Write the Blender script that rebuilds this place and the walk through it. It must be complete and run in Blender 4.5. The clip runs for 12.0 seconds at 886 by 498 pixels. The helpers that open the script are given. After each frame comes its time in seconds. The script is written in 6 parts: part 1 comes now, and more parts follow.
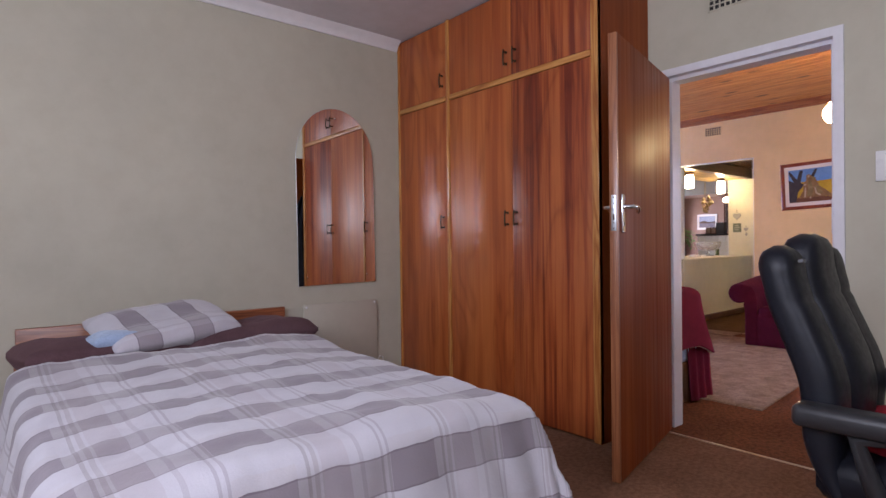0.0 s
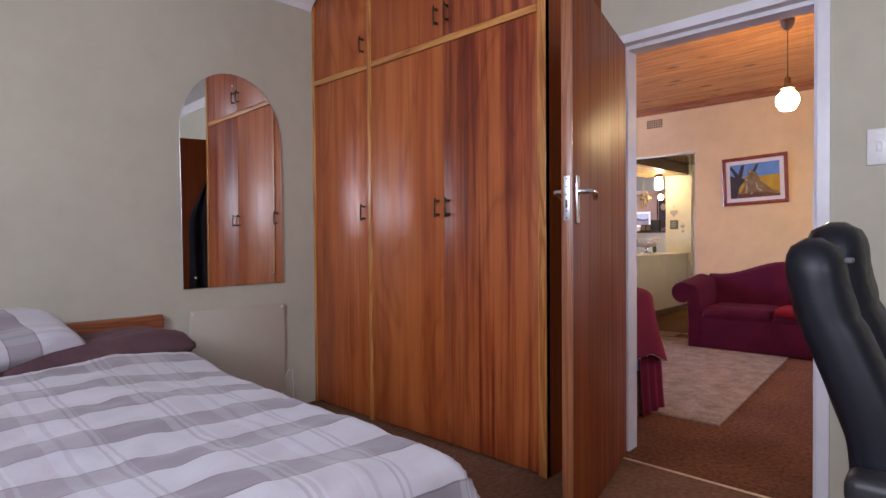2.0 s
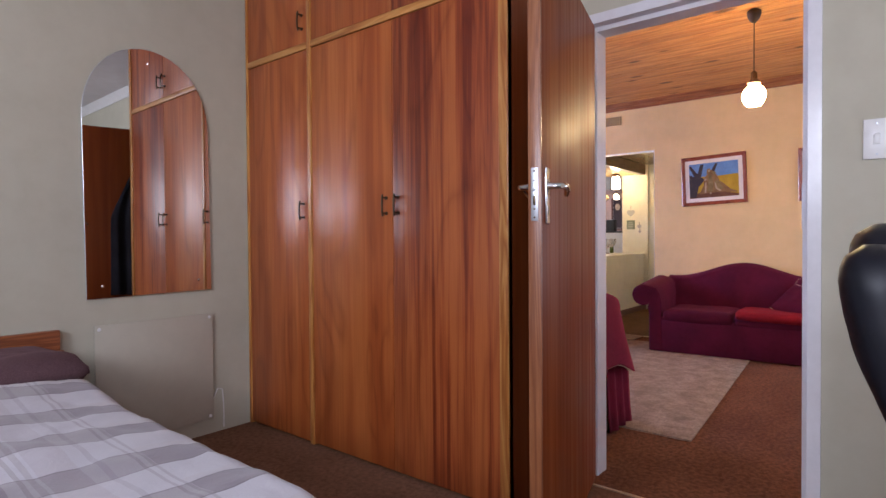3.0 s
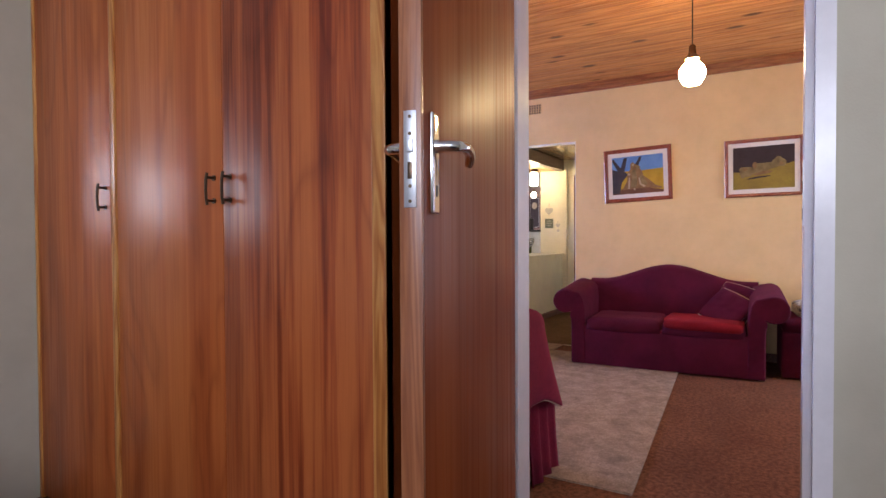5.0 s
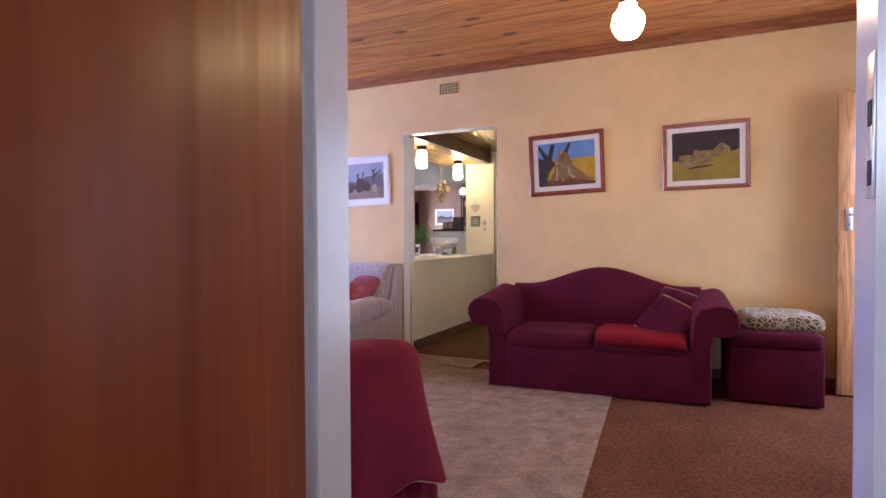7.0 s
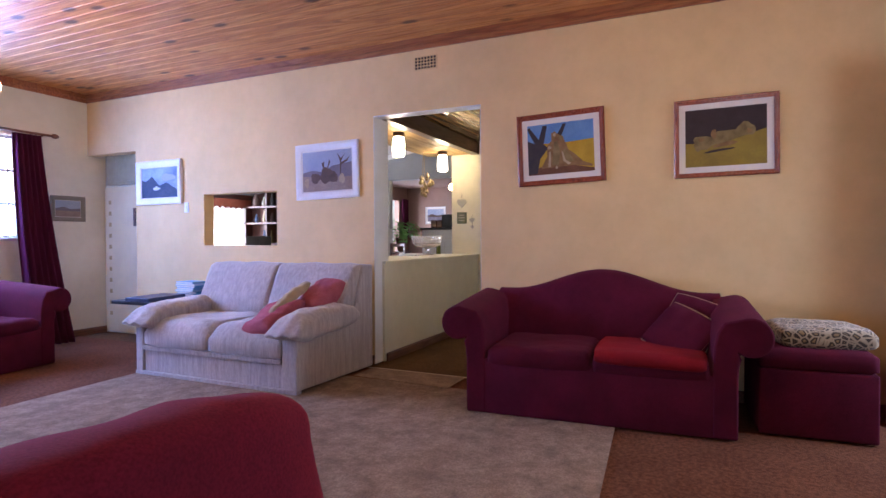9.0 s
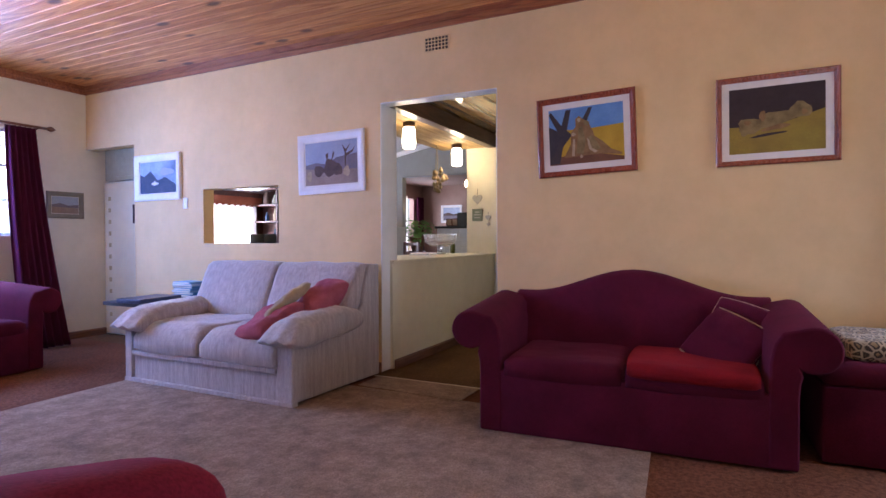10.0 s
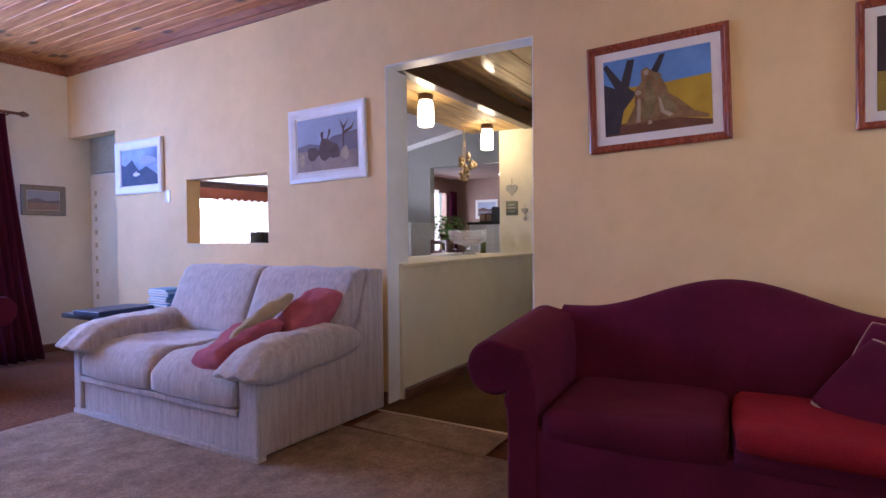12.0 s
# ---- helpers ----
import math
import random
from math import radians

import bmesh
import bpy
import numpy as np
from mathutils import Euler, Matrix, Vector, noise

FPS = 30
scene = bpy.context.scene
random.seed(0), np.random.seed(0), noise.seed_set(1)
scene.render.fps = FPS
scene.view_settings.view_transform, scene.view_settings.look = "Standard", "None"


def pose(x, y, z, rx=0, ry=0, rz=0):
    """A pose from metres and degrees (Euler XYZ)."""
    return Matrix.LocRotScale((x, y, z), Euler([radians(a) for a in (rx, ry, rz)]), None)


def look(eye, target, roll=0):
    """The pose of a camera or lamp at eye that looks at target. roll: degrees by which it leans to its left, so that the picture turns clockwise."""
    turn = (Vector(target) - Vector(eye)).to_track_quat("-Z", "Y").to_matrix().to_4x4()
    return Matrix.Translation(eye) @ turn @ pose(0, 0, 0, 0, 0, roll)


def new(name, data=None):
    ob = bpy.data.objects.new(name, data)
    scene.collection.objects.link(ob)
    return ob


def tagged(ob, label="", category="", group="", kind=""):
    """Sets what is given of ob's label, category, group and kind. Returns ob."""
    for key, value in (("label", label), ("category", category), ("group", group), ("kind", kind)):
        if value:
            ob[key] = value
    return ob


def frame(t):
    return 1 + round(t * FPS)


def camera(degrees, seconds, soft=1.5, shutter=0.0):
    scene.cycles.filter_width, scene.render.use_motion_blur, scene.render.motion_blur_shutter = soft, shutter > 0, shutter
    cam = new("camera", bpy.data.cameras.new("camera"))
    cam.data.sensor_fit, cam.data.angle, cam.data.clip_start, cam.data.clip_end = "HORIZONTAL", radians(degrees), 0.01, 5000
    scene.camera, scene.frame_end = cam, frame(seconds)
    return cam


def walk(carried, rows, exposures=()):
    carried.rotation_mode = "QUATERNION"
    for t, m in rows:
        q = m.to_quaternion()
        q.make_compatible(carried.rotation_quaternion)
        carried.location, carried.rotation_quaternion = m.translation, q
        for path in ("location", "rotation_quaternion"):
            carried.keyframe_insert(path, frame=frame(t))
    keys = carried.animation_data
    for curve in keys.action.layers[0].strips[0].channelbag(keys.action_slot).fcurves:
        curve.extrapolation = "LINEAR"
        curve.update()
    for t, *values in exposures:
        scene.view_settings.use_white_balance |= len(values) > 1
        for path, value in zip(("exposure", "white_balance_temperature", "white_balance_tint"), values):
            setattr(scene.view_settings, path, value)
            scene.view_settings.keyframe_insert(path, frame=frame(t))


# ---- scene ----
cam = camera(77.0, 12.0)
PATH = [
    (0, (0.031, -0.002, 1.093), (1.323, 1.525, 1.076), -0.7),
    (0.5, (0.118, 0.085, 1.083), (1.44, 1.585, 1.061), -0.6),
    (1, (0.211, 0.169, 1.071), (1.576, 1.631, 1.047), -0.5),
    (1.5, (0.344, 0.264, 1.076), (1.752, 1.684, 1.049), -0.5),
    (2, (0.482, 0.364, 1.078), (1.934, 1.738, 1.047), -0.4),
    (2.5, (0.607, 0.459, 1.081), (2.109, 1.779, 1.048), -0.4),
    (3, (0.749, 0.569, 1.09), (2.304, 1.825, 1.056), -0.4),
    (3.2, (0.827, 0.609, 1.097), (2.397, 1.846, 1.056), -0.4),
    (5, (1.466, 0.893, 1.094), (3.185, 1.914, 1.054), -0.3),
    (5.5, (1.679, 0.957, 1.097), (3.429, 1.923, 1.054), -0.2),
    (6, (1.889, 0.981, 1.094), (3.67, 1.89, 1.052), -0.2),
    (6.5, (2.149, 0.991, 1.087), (3.95, 1.86, 1.045), -0.3),
    (7, (2.376, 1.011, 1.076), (4.192, 1.848, 1.037), -0.3),
    (7.5, (2.588, 1.028, 1.072), (4.412, 1.848, 1.034), -0.3),
    (9.3, (3.17, 1.171, 1.044), (4.986, 2.008, 1.006), -0.2),
    (9.5, (3.244, 1.197, 1.039), (5.052, 2.051, 1.0), -0.2),
    (10, (3.428, 1.258, 1.028), (5.22, 2.145, 0.991), -0.2),
    (10.5, (3.631, 1.323, 1.031), (5.403, 2.249, 0.99), -0.2),
    (11, (3.853, 1.39, 1.044), (5.603, 2.356, 0.997), -0.3),
    (11.5, (4.08, 1.471, 1.043), (5.812, 2.469, 0.996), -0.3),
    (12, (4.296, 1.566, 1.032), (6.02, 2.578, 0.985), -0.5),
]
LOOK = [(0.0, 0.20, 6480, 26), (3.0, 0.47, 6350, 23), (5.0, 0.42, 6350, 22), (7.5, 0.32, 5980, 22), (9.5, -0.12, 5850, 23), (12.0, -0.25, 5750, 25)]
walk(cam, [(t, look(eye, target, roll)) for t, eye, target, roll in PATH], LOOK)

# ---------------------------------------------------------------- light
world = bpy.data.worlds.new("sky")
scene.world = world
world.use_nodes = True
wn = world.node_tree.nodes
sky = wn.new("ShaderNodeTexSky")
sky.sky_type = "NISHITA"
sky.sun_disc = False
sky.sun_elevation = radians(48)
sky.sun_rotation = radians(200)
world.node_tree.links.new(sky.outputs[0], wn["Background"].inputs[0])
wn["Background"].inputs[1].default_value = 0.12


def sun_lamp(strength, elevation, azimuth):
    d = bpy.data.lights.new("sun", "SUN")
    d.energy, d.angle, d.color = strength, radians(0.5), (1.0, 0.95, 0.86)
    ob = new("sun", d)
    ob.matrix_world = pose(0, 0, 8, 90 - elevation, 0, azimuth)
    return ob


def window_light(name, eye, target, w, h, power, color=(0.80, 0.90, 1.0)):
    """Daylight that enters by a window or an open door; also used for added fill lamps."""
    d = bpy.data.lights.new(name, "AREA")
    d.shape, d.size, d.size_y, d.energy, d.color = "RECTANGLE", w, h, power, color
    ob = new(name, d)
    ob.matrix_world = look(eye, target)
    return ob


sun_lamp(3.0, 48, 150)
# fill lamp in an added south window, placed to light the head wall
window_light("daylight_bedroom_south", (-0.5, -1.46, 1.95), (0.2, 3, 2.3), 1.7, 0.9, 30)
window_light("daylight_bedroom_west", (-1.46, 0.6, 1.95), (3, 0.9, 2.3), 1.5, 0.9, 63)
window_light("daylight_living_north", (5.4, 7.21, 1.6), (5.7, 4.2, 0.9), 1.9, 1.0, 140, (0.20, 0.39, 1.0))
# added blue fill lamp in front of solid wall, beside the real window
window_light("daylight_living_west", (4.1, 7.21, 1.6), (5.2, 4.2, 0.9), 0.9, 1.0, 48, (0.27, 0.44, 1.0))
window_light("daylight_front_door", (6.5, -0.63, 1.1), (6.1, 2.2, 0.2), 0.78, 1.9, 32, (0.66, 0.80, 1.0))
# fill lamp in an added, unseen opening; brightens the tiled block beyond
window_light("daylight_kitchen", (10.4, 2.47, 1.5), (10.9, 5.0, 0.4), 1.3, 0.9, 12)
window_light("daylight_dining", (9.5, 8.9, 1.5), (9.3, 5, 1.0), 3.0, 1.2, 170)
window_light("daylight_far_room", (14.6, 7.55, 1.4), (14.0, 5, 1.0), 0.9, 1.1, 22)


# ---------------------------------------------------------------- materials
def material(name, color=(0.5, 0.5, 0.5), rough=0.6, metal=0.0):
    m = bpy.data.materials.new(name)
    m.use_nodes = True
    b = m.node_tree.nodes["Principled BSDF"]
    b.inputs["Base Color"].default_value = (*color, 1)
    b.inputs["Roughness"].default_value = rough
    b.inputs["Metallic"].default_value = metal
    return m, b


def node(m, kind, **settings):
    n = m.node_tree.nodes.new(kind)
    for key, value in settings.items():
        n.inputs[key.replace("_", " ")].default_value = value
    return n


def join(m, a, b):
    m.node_tree.links.new(a, b)


def coords(m, scale=(1, 1, 1), random_offset=True, uv=False):
    tc = node(m, "ShaderNodeTexCoord")
    mp = node(m, "ShaderNodeMapping")
    mp.inputs["Scale"].default_value = scale
    join(m, tc.outputs["UV" if uv else "Object"], mp.inputs["Vector"])
    if random_offset:
        info = node(m, "ShaderNodeObjectInfo")
        mul = m.node_tree.nodes.new("ShaderNodeMath")
        mul.operation = "MULTIPLY"
        mul.inputs[1].default_value = 17.0
        join(m, info.outputs["Random"], mul.inputs[0])
        join(m, mul.outputs[0], mp.inputs["Location"])
    return mp.outputs["Vector"]


def ramp(m, fac, stops):
    r = m.node_tree.nodes.new("ShaderNodeValToRGB")
    while len(r.color_ramp.elements) < len(stops):
        r.color_ramp.elements.new(0.5)
    for e, (p, c) in zip(r.color_ramp.elements, stops):
        e.position, e.color = p, (*c, 1)
    join(m, fac, r.inputs["Fac"])
    return r.outputs["Color"]


def mix(m, kind, fac, a, b):
    n = m.node_tree.nodes.new("ShaderNodeMix")
    n.data_type, n.blend_type = "RGBA", kind
    for socket, value in ((n.inputs[0], fac), (n.inputs[6], a), (n.inputs[7], b)):
        if isinstance(value, (int, float)):
            socket.default_value = value
        elif isinstance(value, tuple):
            socket.default_value = (*value, 1)
        else:
            join(m, value, socket)
    return n.outputs[2]


def bump(m, b, height, strength=0.2, distance=0.005):
    n = node(m, "ShaderNodeBump", Strength=strength, Distance=distance)
    join(m, height, n.inputs["Height"])
    join(m, n.outputs["Normal"], b.inputs["Normal"])


def plaster(name, color, rough=0.75, stain=0.06):
    """Painted plaster with faint roller texture, scuffs and dull stains."""
    m, b = material(name, color, rough)
    v = coords(m, random_offset=False)
    big = node(m, "ShaderNodeTexNoise", Scale=1.3, Detail=4.0, Roughness=0.6)
    mid = node(m, "ShaderNodeTexNoise", Scale=9.0, Detail=5.0, Roughness=0.65)
    fine = node(m, "ShaderNodeTexNoise", Scale=170.0, Detail=2.0)
    for n in (big, mid, fine):
        join(m, v, n.inputs["Vector"])
    lo = tuple(c * (1 - 1.6 * stain) for c in color)
    hi = tuple(min(1, c * (1 + stain)) for c in color)
    c1 = ramp(m, big.outputs[0], [(0.3, lo), (0.7, hi)])
    c2 = ramp(m, mid.outputs[0], [(0.35, (0.93, 0.92, 0.9)), (0.6, (1, 1, 1))])
    join(m, mix(m, "MULTIPLY", 0.6, c1, c2), b.inputs["Base Color"])
    s = m.node_tree.nodes.new("ShaderNodeMath")
    s.operation = "ADD"
    join(m, fine.outputs[0], s.inputs[0])
    join(m, mid.outputs[0], s.inputs[1])
    bump(m, b, s.outputs[0], 0.12, 0.003)
    return m


def wood(name, dark, mid_c, light, along="z", rough=0.3, band=9.0, knots=0.0, island=False, coat=0.3, fine=1.0):
    """Varnished wood with long grain, growth bands and optional knots."""
    m, b = material(name, mid_c, rough)
    s = {"x": (0.07, 1, 1), "y": (1, 0.07, 1), "z": (1, 1, 0.07)}[along]
    v = coords(m, s)
    if island:
        geo = node(m, "ShaderNodeNewGeometry")
        add = m.node_tree.nodes.new("ShaderNodeVectorMath")
        add.operation = "MULTIPLY_ADD"
        comb = node(m, "ShaderNodeCombineXYZ")
        for k in range(3):
            join(m, geo.outputs["Random Per Island"], comb.inputs[k])
        join(m, comb.outputs[0], add.inputs[0])
        add.inputs[1].default_value = (31.0, 23.0, 13.0)
        join(m, v, add.inputs[2])
        v = add.outputs[0]
    bands = node(m, "ShaderNodeTexNoise", Scale=band, Detail=3.0, Roughness=0.55, Distortion=1.4)
    grain = node(m, "ShaderNodeTexNoise", Scale=band * 11, Detail=4.0, Roughness=0.7)
    tone = node(m, "ShaderNodeTexNoise", Scale=1.6, Detail=2.0)
    for n in (bands, grain, tone):
        join(m, v, n.inputs["Vector"])
    # growth rings: fold the smooth noise into repeated stripes
    rings = m.node_tree.nodes.new("ShaderNodeMath")
    rings.operation = "PINGPONG"
    scaled = m.node_tree.nodes.new("ShaderNodeMath")
    scaled.operation = "MULTIPLY"
    scaled.inputs[1].default_value = 6.0
    join(m, bands.outputs[0], scaled.inputs[0])
    join(m, scaled.outputs[0], rings.inputs[0])
    rings.inputs[1].default_value = 0.5
    c = ramp(m, rings.outputs[0], [(0.0, dark), (0.22, mid_c), (0.5, light)])
    g = ramp(m, grain.outputs[0], [(0.3, (0.72, 0.66, 0.6)), (0.6, (1, 1, 1))])
    c = mix(m, "MULTIPLY", 0.55 * fine, c, g)
    t = ramp(m, tone.outputs[0], [(0.3, (0.78, 0.72, 0.68)), (0.7, (1.1, 1.08, 1.05))])
    c = mix(m, "MULTIPLY", 0.8, c, t)
    if knots:
        kv = coords(m, {"x": (0.45, 1, 1), "y": (1, 0.45, 1), "z": (1, 1, 0.45)}[along])
        cell = node(m, "ShaderNodeTexVoronoi", Scale=knots)
        join(m, kv, cell.inputs["Vector"])
        k = ramp(m, cell.outputs["Distance"], [(0.0, (0.06, 0.025, 0.012)), (0.10, (0.10, 0.04, 0.02)), (0.19, (1, 1, 1))])
        c = mix(m, "MULTIPLY", 0.85, c, k)
    join(m, c, b.inputs["Base Color"])
    b.inputs["Coat Weight"].default_value = coat
    b.inputs["Coat Roughness"].default_value = rough * 0.6
    rr = ramp(m, grain.outputs[0], [(0.3, (rough * 1.35,) * 3), (0.7, (rough * 0.85,) * 3)])
    join(m, rr, b.inputs["Roughness"])
    bump(m, b, grain.outputs[0], 0.16, 0.002)
    return m


def veneer(name, dark, mid_c, light, stripe=16.0, contrast=0.6, rough=0.3, coat=0.25, wave=0.0, flame=0.35):
    """Sliced veneer: straight upright stripes of uneven width, soft cathedral figure and slow changes of tone under varnish."""
    m, b = material(name, mid_c, rough)
    v = coords(m, (1, 1, 0.025))
    slow = coords(m, (1, 1, 0.22))
    lines = node(m, "ShaderNodeTexNoise", Scale=stripe, Detail=4.0, Roughness=0.68, Distortion=0.25)
    pores = node(m, "ShaderNodeTexNoise", Scale=stripe * 9, Detail=3.0, Roughness=0.6)
    figure = node(m, "ShaderNodeTexNoise", Scale=3.2, Detail=2.0, Distortion=0.6)
    tone = node(m, "ShaderNodeTexNoise", Scale=1.7, Detail=3.0)
    for n, vec in ((lines, v), (pores, v), (figure, slow), (tone, slow)):
        join(m, vec, n.inputs["Vector"])
    c = ramp(m, lines.outputs[0], [(0.40, dark), (0.50, mid_c), (0.60, light)])
    c = mix(m, "MIX", 1 - contrast, c, mid_c)
    scaled = m.node_tree.nodes.new("ShaderNodeMath")
    scaled.operation = "MULTIPLY"
    scaled.inputs[1].default_value = 7.0
    join(m, figure.outputs[0], scaled.inputs[0])
    fold = m.node_tree.nodes.new("ShaderNodeMath")
    fold.operation = "PINGPONG"
    fold.inputs[1].default_value = 0.5
    join(m, scaled.outputs[0], fold.inputs[0])
    c = mix(m, "MULTIPLY", flame, c, ramp(m, fold.outputs[0], [(0.0, (0.62, 0.50, 0.45)), (0.18, (0.92, 0.90, 0.88)), (0.5, (1.05, 1.05, 1.05))]))
    c = mix(m, "MULTIPLY", 0.35, c, ramp(m, pores.outputs[0], [(0.3, (0.70, 0.62, 0.56)), (0.6, (1, 1, 1))]))
    c = mix(m, "MULTIPLY", 0.7, c, ramp(m, tone.outputs[0], [(0.3, (0.82, 0.72, 0.66)), (0.7, (1.12, 1.12, 1.1))]))
    join(m, c, b.inputs["Base Color"])
    b.inputs["Coat Weight"].default_value = coat
    b.inputs["Coat Roughness"].default_value = rough * 0.55
    join(m, ramp(m, pores.outputs[0], [(0.3, (rough * 1.3,) * 3), (0.7, (rough * 0.85,) * 3)]), b.inputs["Roughness"])
    if wave:
        bump(m, b, lines.outputs[0], wave, 0.004)
    else:
        bump(m, b, pores.outputs[0], 0.12, 0.002)
    return m


def fabric(name, color, second=None, scale=260.0, rough=0.95, streak=None, sheen=0.3, blotch=5.0):
    """Woven cloth: fine weave, soft blotches, some sheen; streak stretches it along z."""
    second = second or tuple(c * 0.7 for c in color)
    m, b = material(name, color, rough)
    v = coords(m, streak or (1, 1, 1))
    weave = node(m, "ShaderNodeTexNoise", Scale=scale, Detail=2.0)
    soft = node(m, "ShaderNodeTexNoise", Scale=blotch, Detail=5.0, Roughness=0.6)
    for n in (weave, soft):
        join(m, v, n.inputs["Vector"])
    c = ramp(m, soft.outputs[0], [(0.32, second), (0.66, color)])
    w = ramp(m, weave.outputs[0], [(0.3, (0.62, 0.62, 0.62)), (0.65, (1.08, 1.08, 1.08))])
    join(m, mix(m, "MULTIPLY", 0.7, c, w), b.inputs["Base Color"])
    b.inputs["Sheen Weight"].default_value = sheen
    b.inputs["Sheen Tint"].default_value = (*[min(1, c * 2.2 + 0.03) for c in color], 1)
    b.inputs["Specular IOR Level"].default_value = 0.15
    bump(m, b, weave.outputs[0], 0.35, 0.002)
    return m


def carpet(name, color, dark, scale=190.0, blotch=2.2, mottled=0.6):
    m, b = material(name, color, 1.0)
    v = coords(m, random_offset=False)
    tuft = node(m, "ShaderNodeTexNoise", Scale=scale, Detail=2.0)
    speck = node(m, "ShaderNodeTexNoise", Scale=46.0, Detail=3.0)
    worn = node(m, "ShaderNodeTexNoise", Scale=blotch, Detail=4.0, Roughness=0.65)
    for n in (tuft, speck, worn):
        join(m, v, n.inputs["Vector"])
    c = ramp(m, worn.outputs[0], [(0.35, dark), (0.62, color)])
    s = ramp(m, speck.outputs[0], [(0.35, (0.6, 0.57, 0.55)), (0.62, (1.12, 1.1, 1.08))])
    t = ramp(m, tuft.outputs[0], [(0.3, (0.6, 0.6, 0.6)), (0.7, (1.15, 1.15, 1.15))])
    c = mix(m, "MULTIPLY", mottled, c, s)
    join(m, mix(m, "MULTIPLY", 0.6, c, t), b.inputs["Base Color"])
    b.inputs["Specular IOR Level"].default_value = 0.1
    bump(m, b, tuft.outputs[0], 0.7, 0.006)
    return m


def plain(name, color, rough=0.5, metal=0.0, spot=0.12, scale=14.0):
    """A plain surface with slight wear in tone and gloss."""
    m, b = material(name, color, rough, metal)
    v = coords(m)
    n = node(m, "ShaderNodeTexNoise", Scale=scale, Detail=5.0, Roughness=0.65)
    join(m, v, n.inputs["Vector"])
    join(m, ramp(m, n.outputs[0], [(0.3, tuple(c * (1 - spot) for c in color)), (0.7, tuple(min(1, c * (1 + spot * 0.5)) for c in color))]), b.inputs["Base Color"])
    join(m, ramp(m, n.outputs[0], [(0.3, (min(1, rough * 1.2),) * 3), (0.7, (rough * 0.85,) * 3)]), b.inputs["Roughness"])
    return m


def glow(name, color, strength):
    m, b = material(name, color, 0.3)
    b.inputs["Emission Color"].default_value = (*color, 1)
    b.inputs["Emission Strength"].default_value = strength
    return m


def glass(name, color=(1, 1, 1), rough=0.02):
    m, b = material(name, color, rough)
    b.inputs["Transmission Weight"].default_value = 1.0
    b.inputs["IOR"].default_value = 1.45
    return m


def plaid(name):
    """Brushed cotton check: broad lilac-grey bars one way, thin dark lines the other, on off-white. UV is in metres."""
    m, b = material(name, (0.7, 0.68, 0.7), 0.95)
    tc = node(m, "ShaderNodeTexCoord")
    sep = node(m, "ShaderNodeSeparateXYZ")
    join(m, tc.outputs["UV"], sep.inputs[0])

    def stripes(axis, period, edges, phase=0.0):
        add = m.node_tree.nodes.new("ShaderNodeMath")
        add.operation = "ADD"
        add.inputs[1].default_value = phase
        join(m, sep.outputs[axis], add.inputs[0])
        mod = m.node_tree.nodes.new("ShaderNodeMath")
        mod.operation = "WRAP"
        mod.inputs[1].default_value, mod.inputs[2].default_value = period, 0.0
        join(m, add.outputs[0], mod.inputs[0])
        div = m.node_tree.nodes.new("ShaderNodeMath")
        div.operation = "DIVIDE"
        div.inputs[1].default_value = period
        join(m, mod.outputs[0], div.inputs[0])
        r = m.node_tree.nodes.new("ShaderNodeValToRGB")
        r.color_ramp.interpolation = "CONSTANT"
        while len(r.color_ramp.elements) < len(edges):
            r.color_ramp.elements.new(0.5)
        for e, (p, c) in zip(r.color_ramp.elements, edges):
            e.position, e.color = p, (*c, 1)
        join(m, div.outputs[0], r.inputs["Fac"])
        return r.outputs["Color"]

    white, bar, line = (0.54, 0.525, 0.56), (0.365, 0.335, 0.355), (0.28, 0.245, 0.27)
    along = stripes(1, 0.255, [(0.0, white), (0.44, line), (0.46, bar), (0.84, line), (0.86, white)])
    dark_bars = stripes(1, 0.255, [(0.0, white), (0.44, (0.20, 0.165, 0.19)), (0.46, (0.265, 0.23, 0.255)), (0.84, (0.20, 0.165, 0.19)), (0.86, (0.53, 0.505, 0.53))])
    blocks = stripes(0, 0.43, [(0.0, (0.0, 0.0, 0.0)), (0.10, (1.0, 1.0, 1.0)), (0.46, (0.0, 0.0, 0.0)), (0.62, (0.35, 0.35, 0.35)), (0.80, (0.0, 0.0, 0.0))])
    across = stripes(0, 0.43, [(0.0, (1, 1, 1)), (0.03, (0.80, 0.77, 0.78)), (0.05, (1, 1, 1)), (0.075, (0.80, 0.77, 0.78)), (0.095, (1, 1, 1)), (0.52, (0.78, 0.75, 0.74)), (0.545, (1, 1, 1)), (0.57, (0.84, 0.81, 0.80)), (0.60, (1, 1, 1)), (0.62, (0.93, 0.90, 0.90)), (0.80, (1, 1, 1)), (0.87, (0.86, 0.84, 0.85)), (0.90, (1, 1, 1))])
    c = mix(m, "MIX", blocks, along, dark_bars)
    c = mix(m, "MULTIPLY", 1.0, c, across)
    n = node(m, "ShaderNodeTexNoise", Scale=330.0, Detail=2.0)
    w = node(m, "ShaderNodeTexNoise", Scale=6.0, Detail=5.0)
    join(m, tc.outputs["UV"], n.inputs["Vector"])
    join(m, tc.outputs["UV"], w.inputs["Vector"])
    c = mix(m, "MULTIPLY", 0.22, c, ramp(m, n.outputs[0], [(0.3, (0.7, 0.7, 0.7)), (0.7, (1.1, 1.1, 1.1))]))
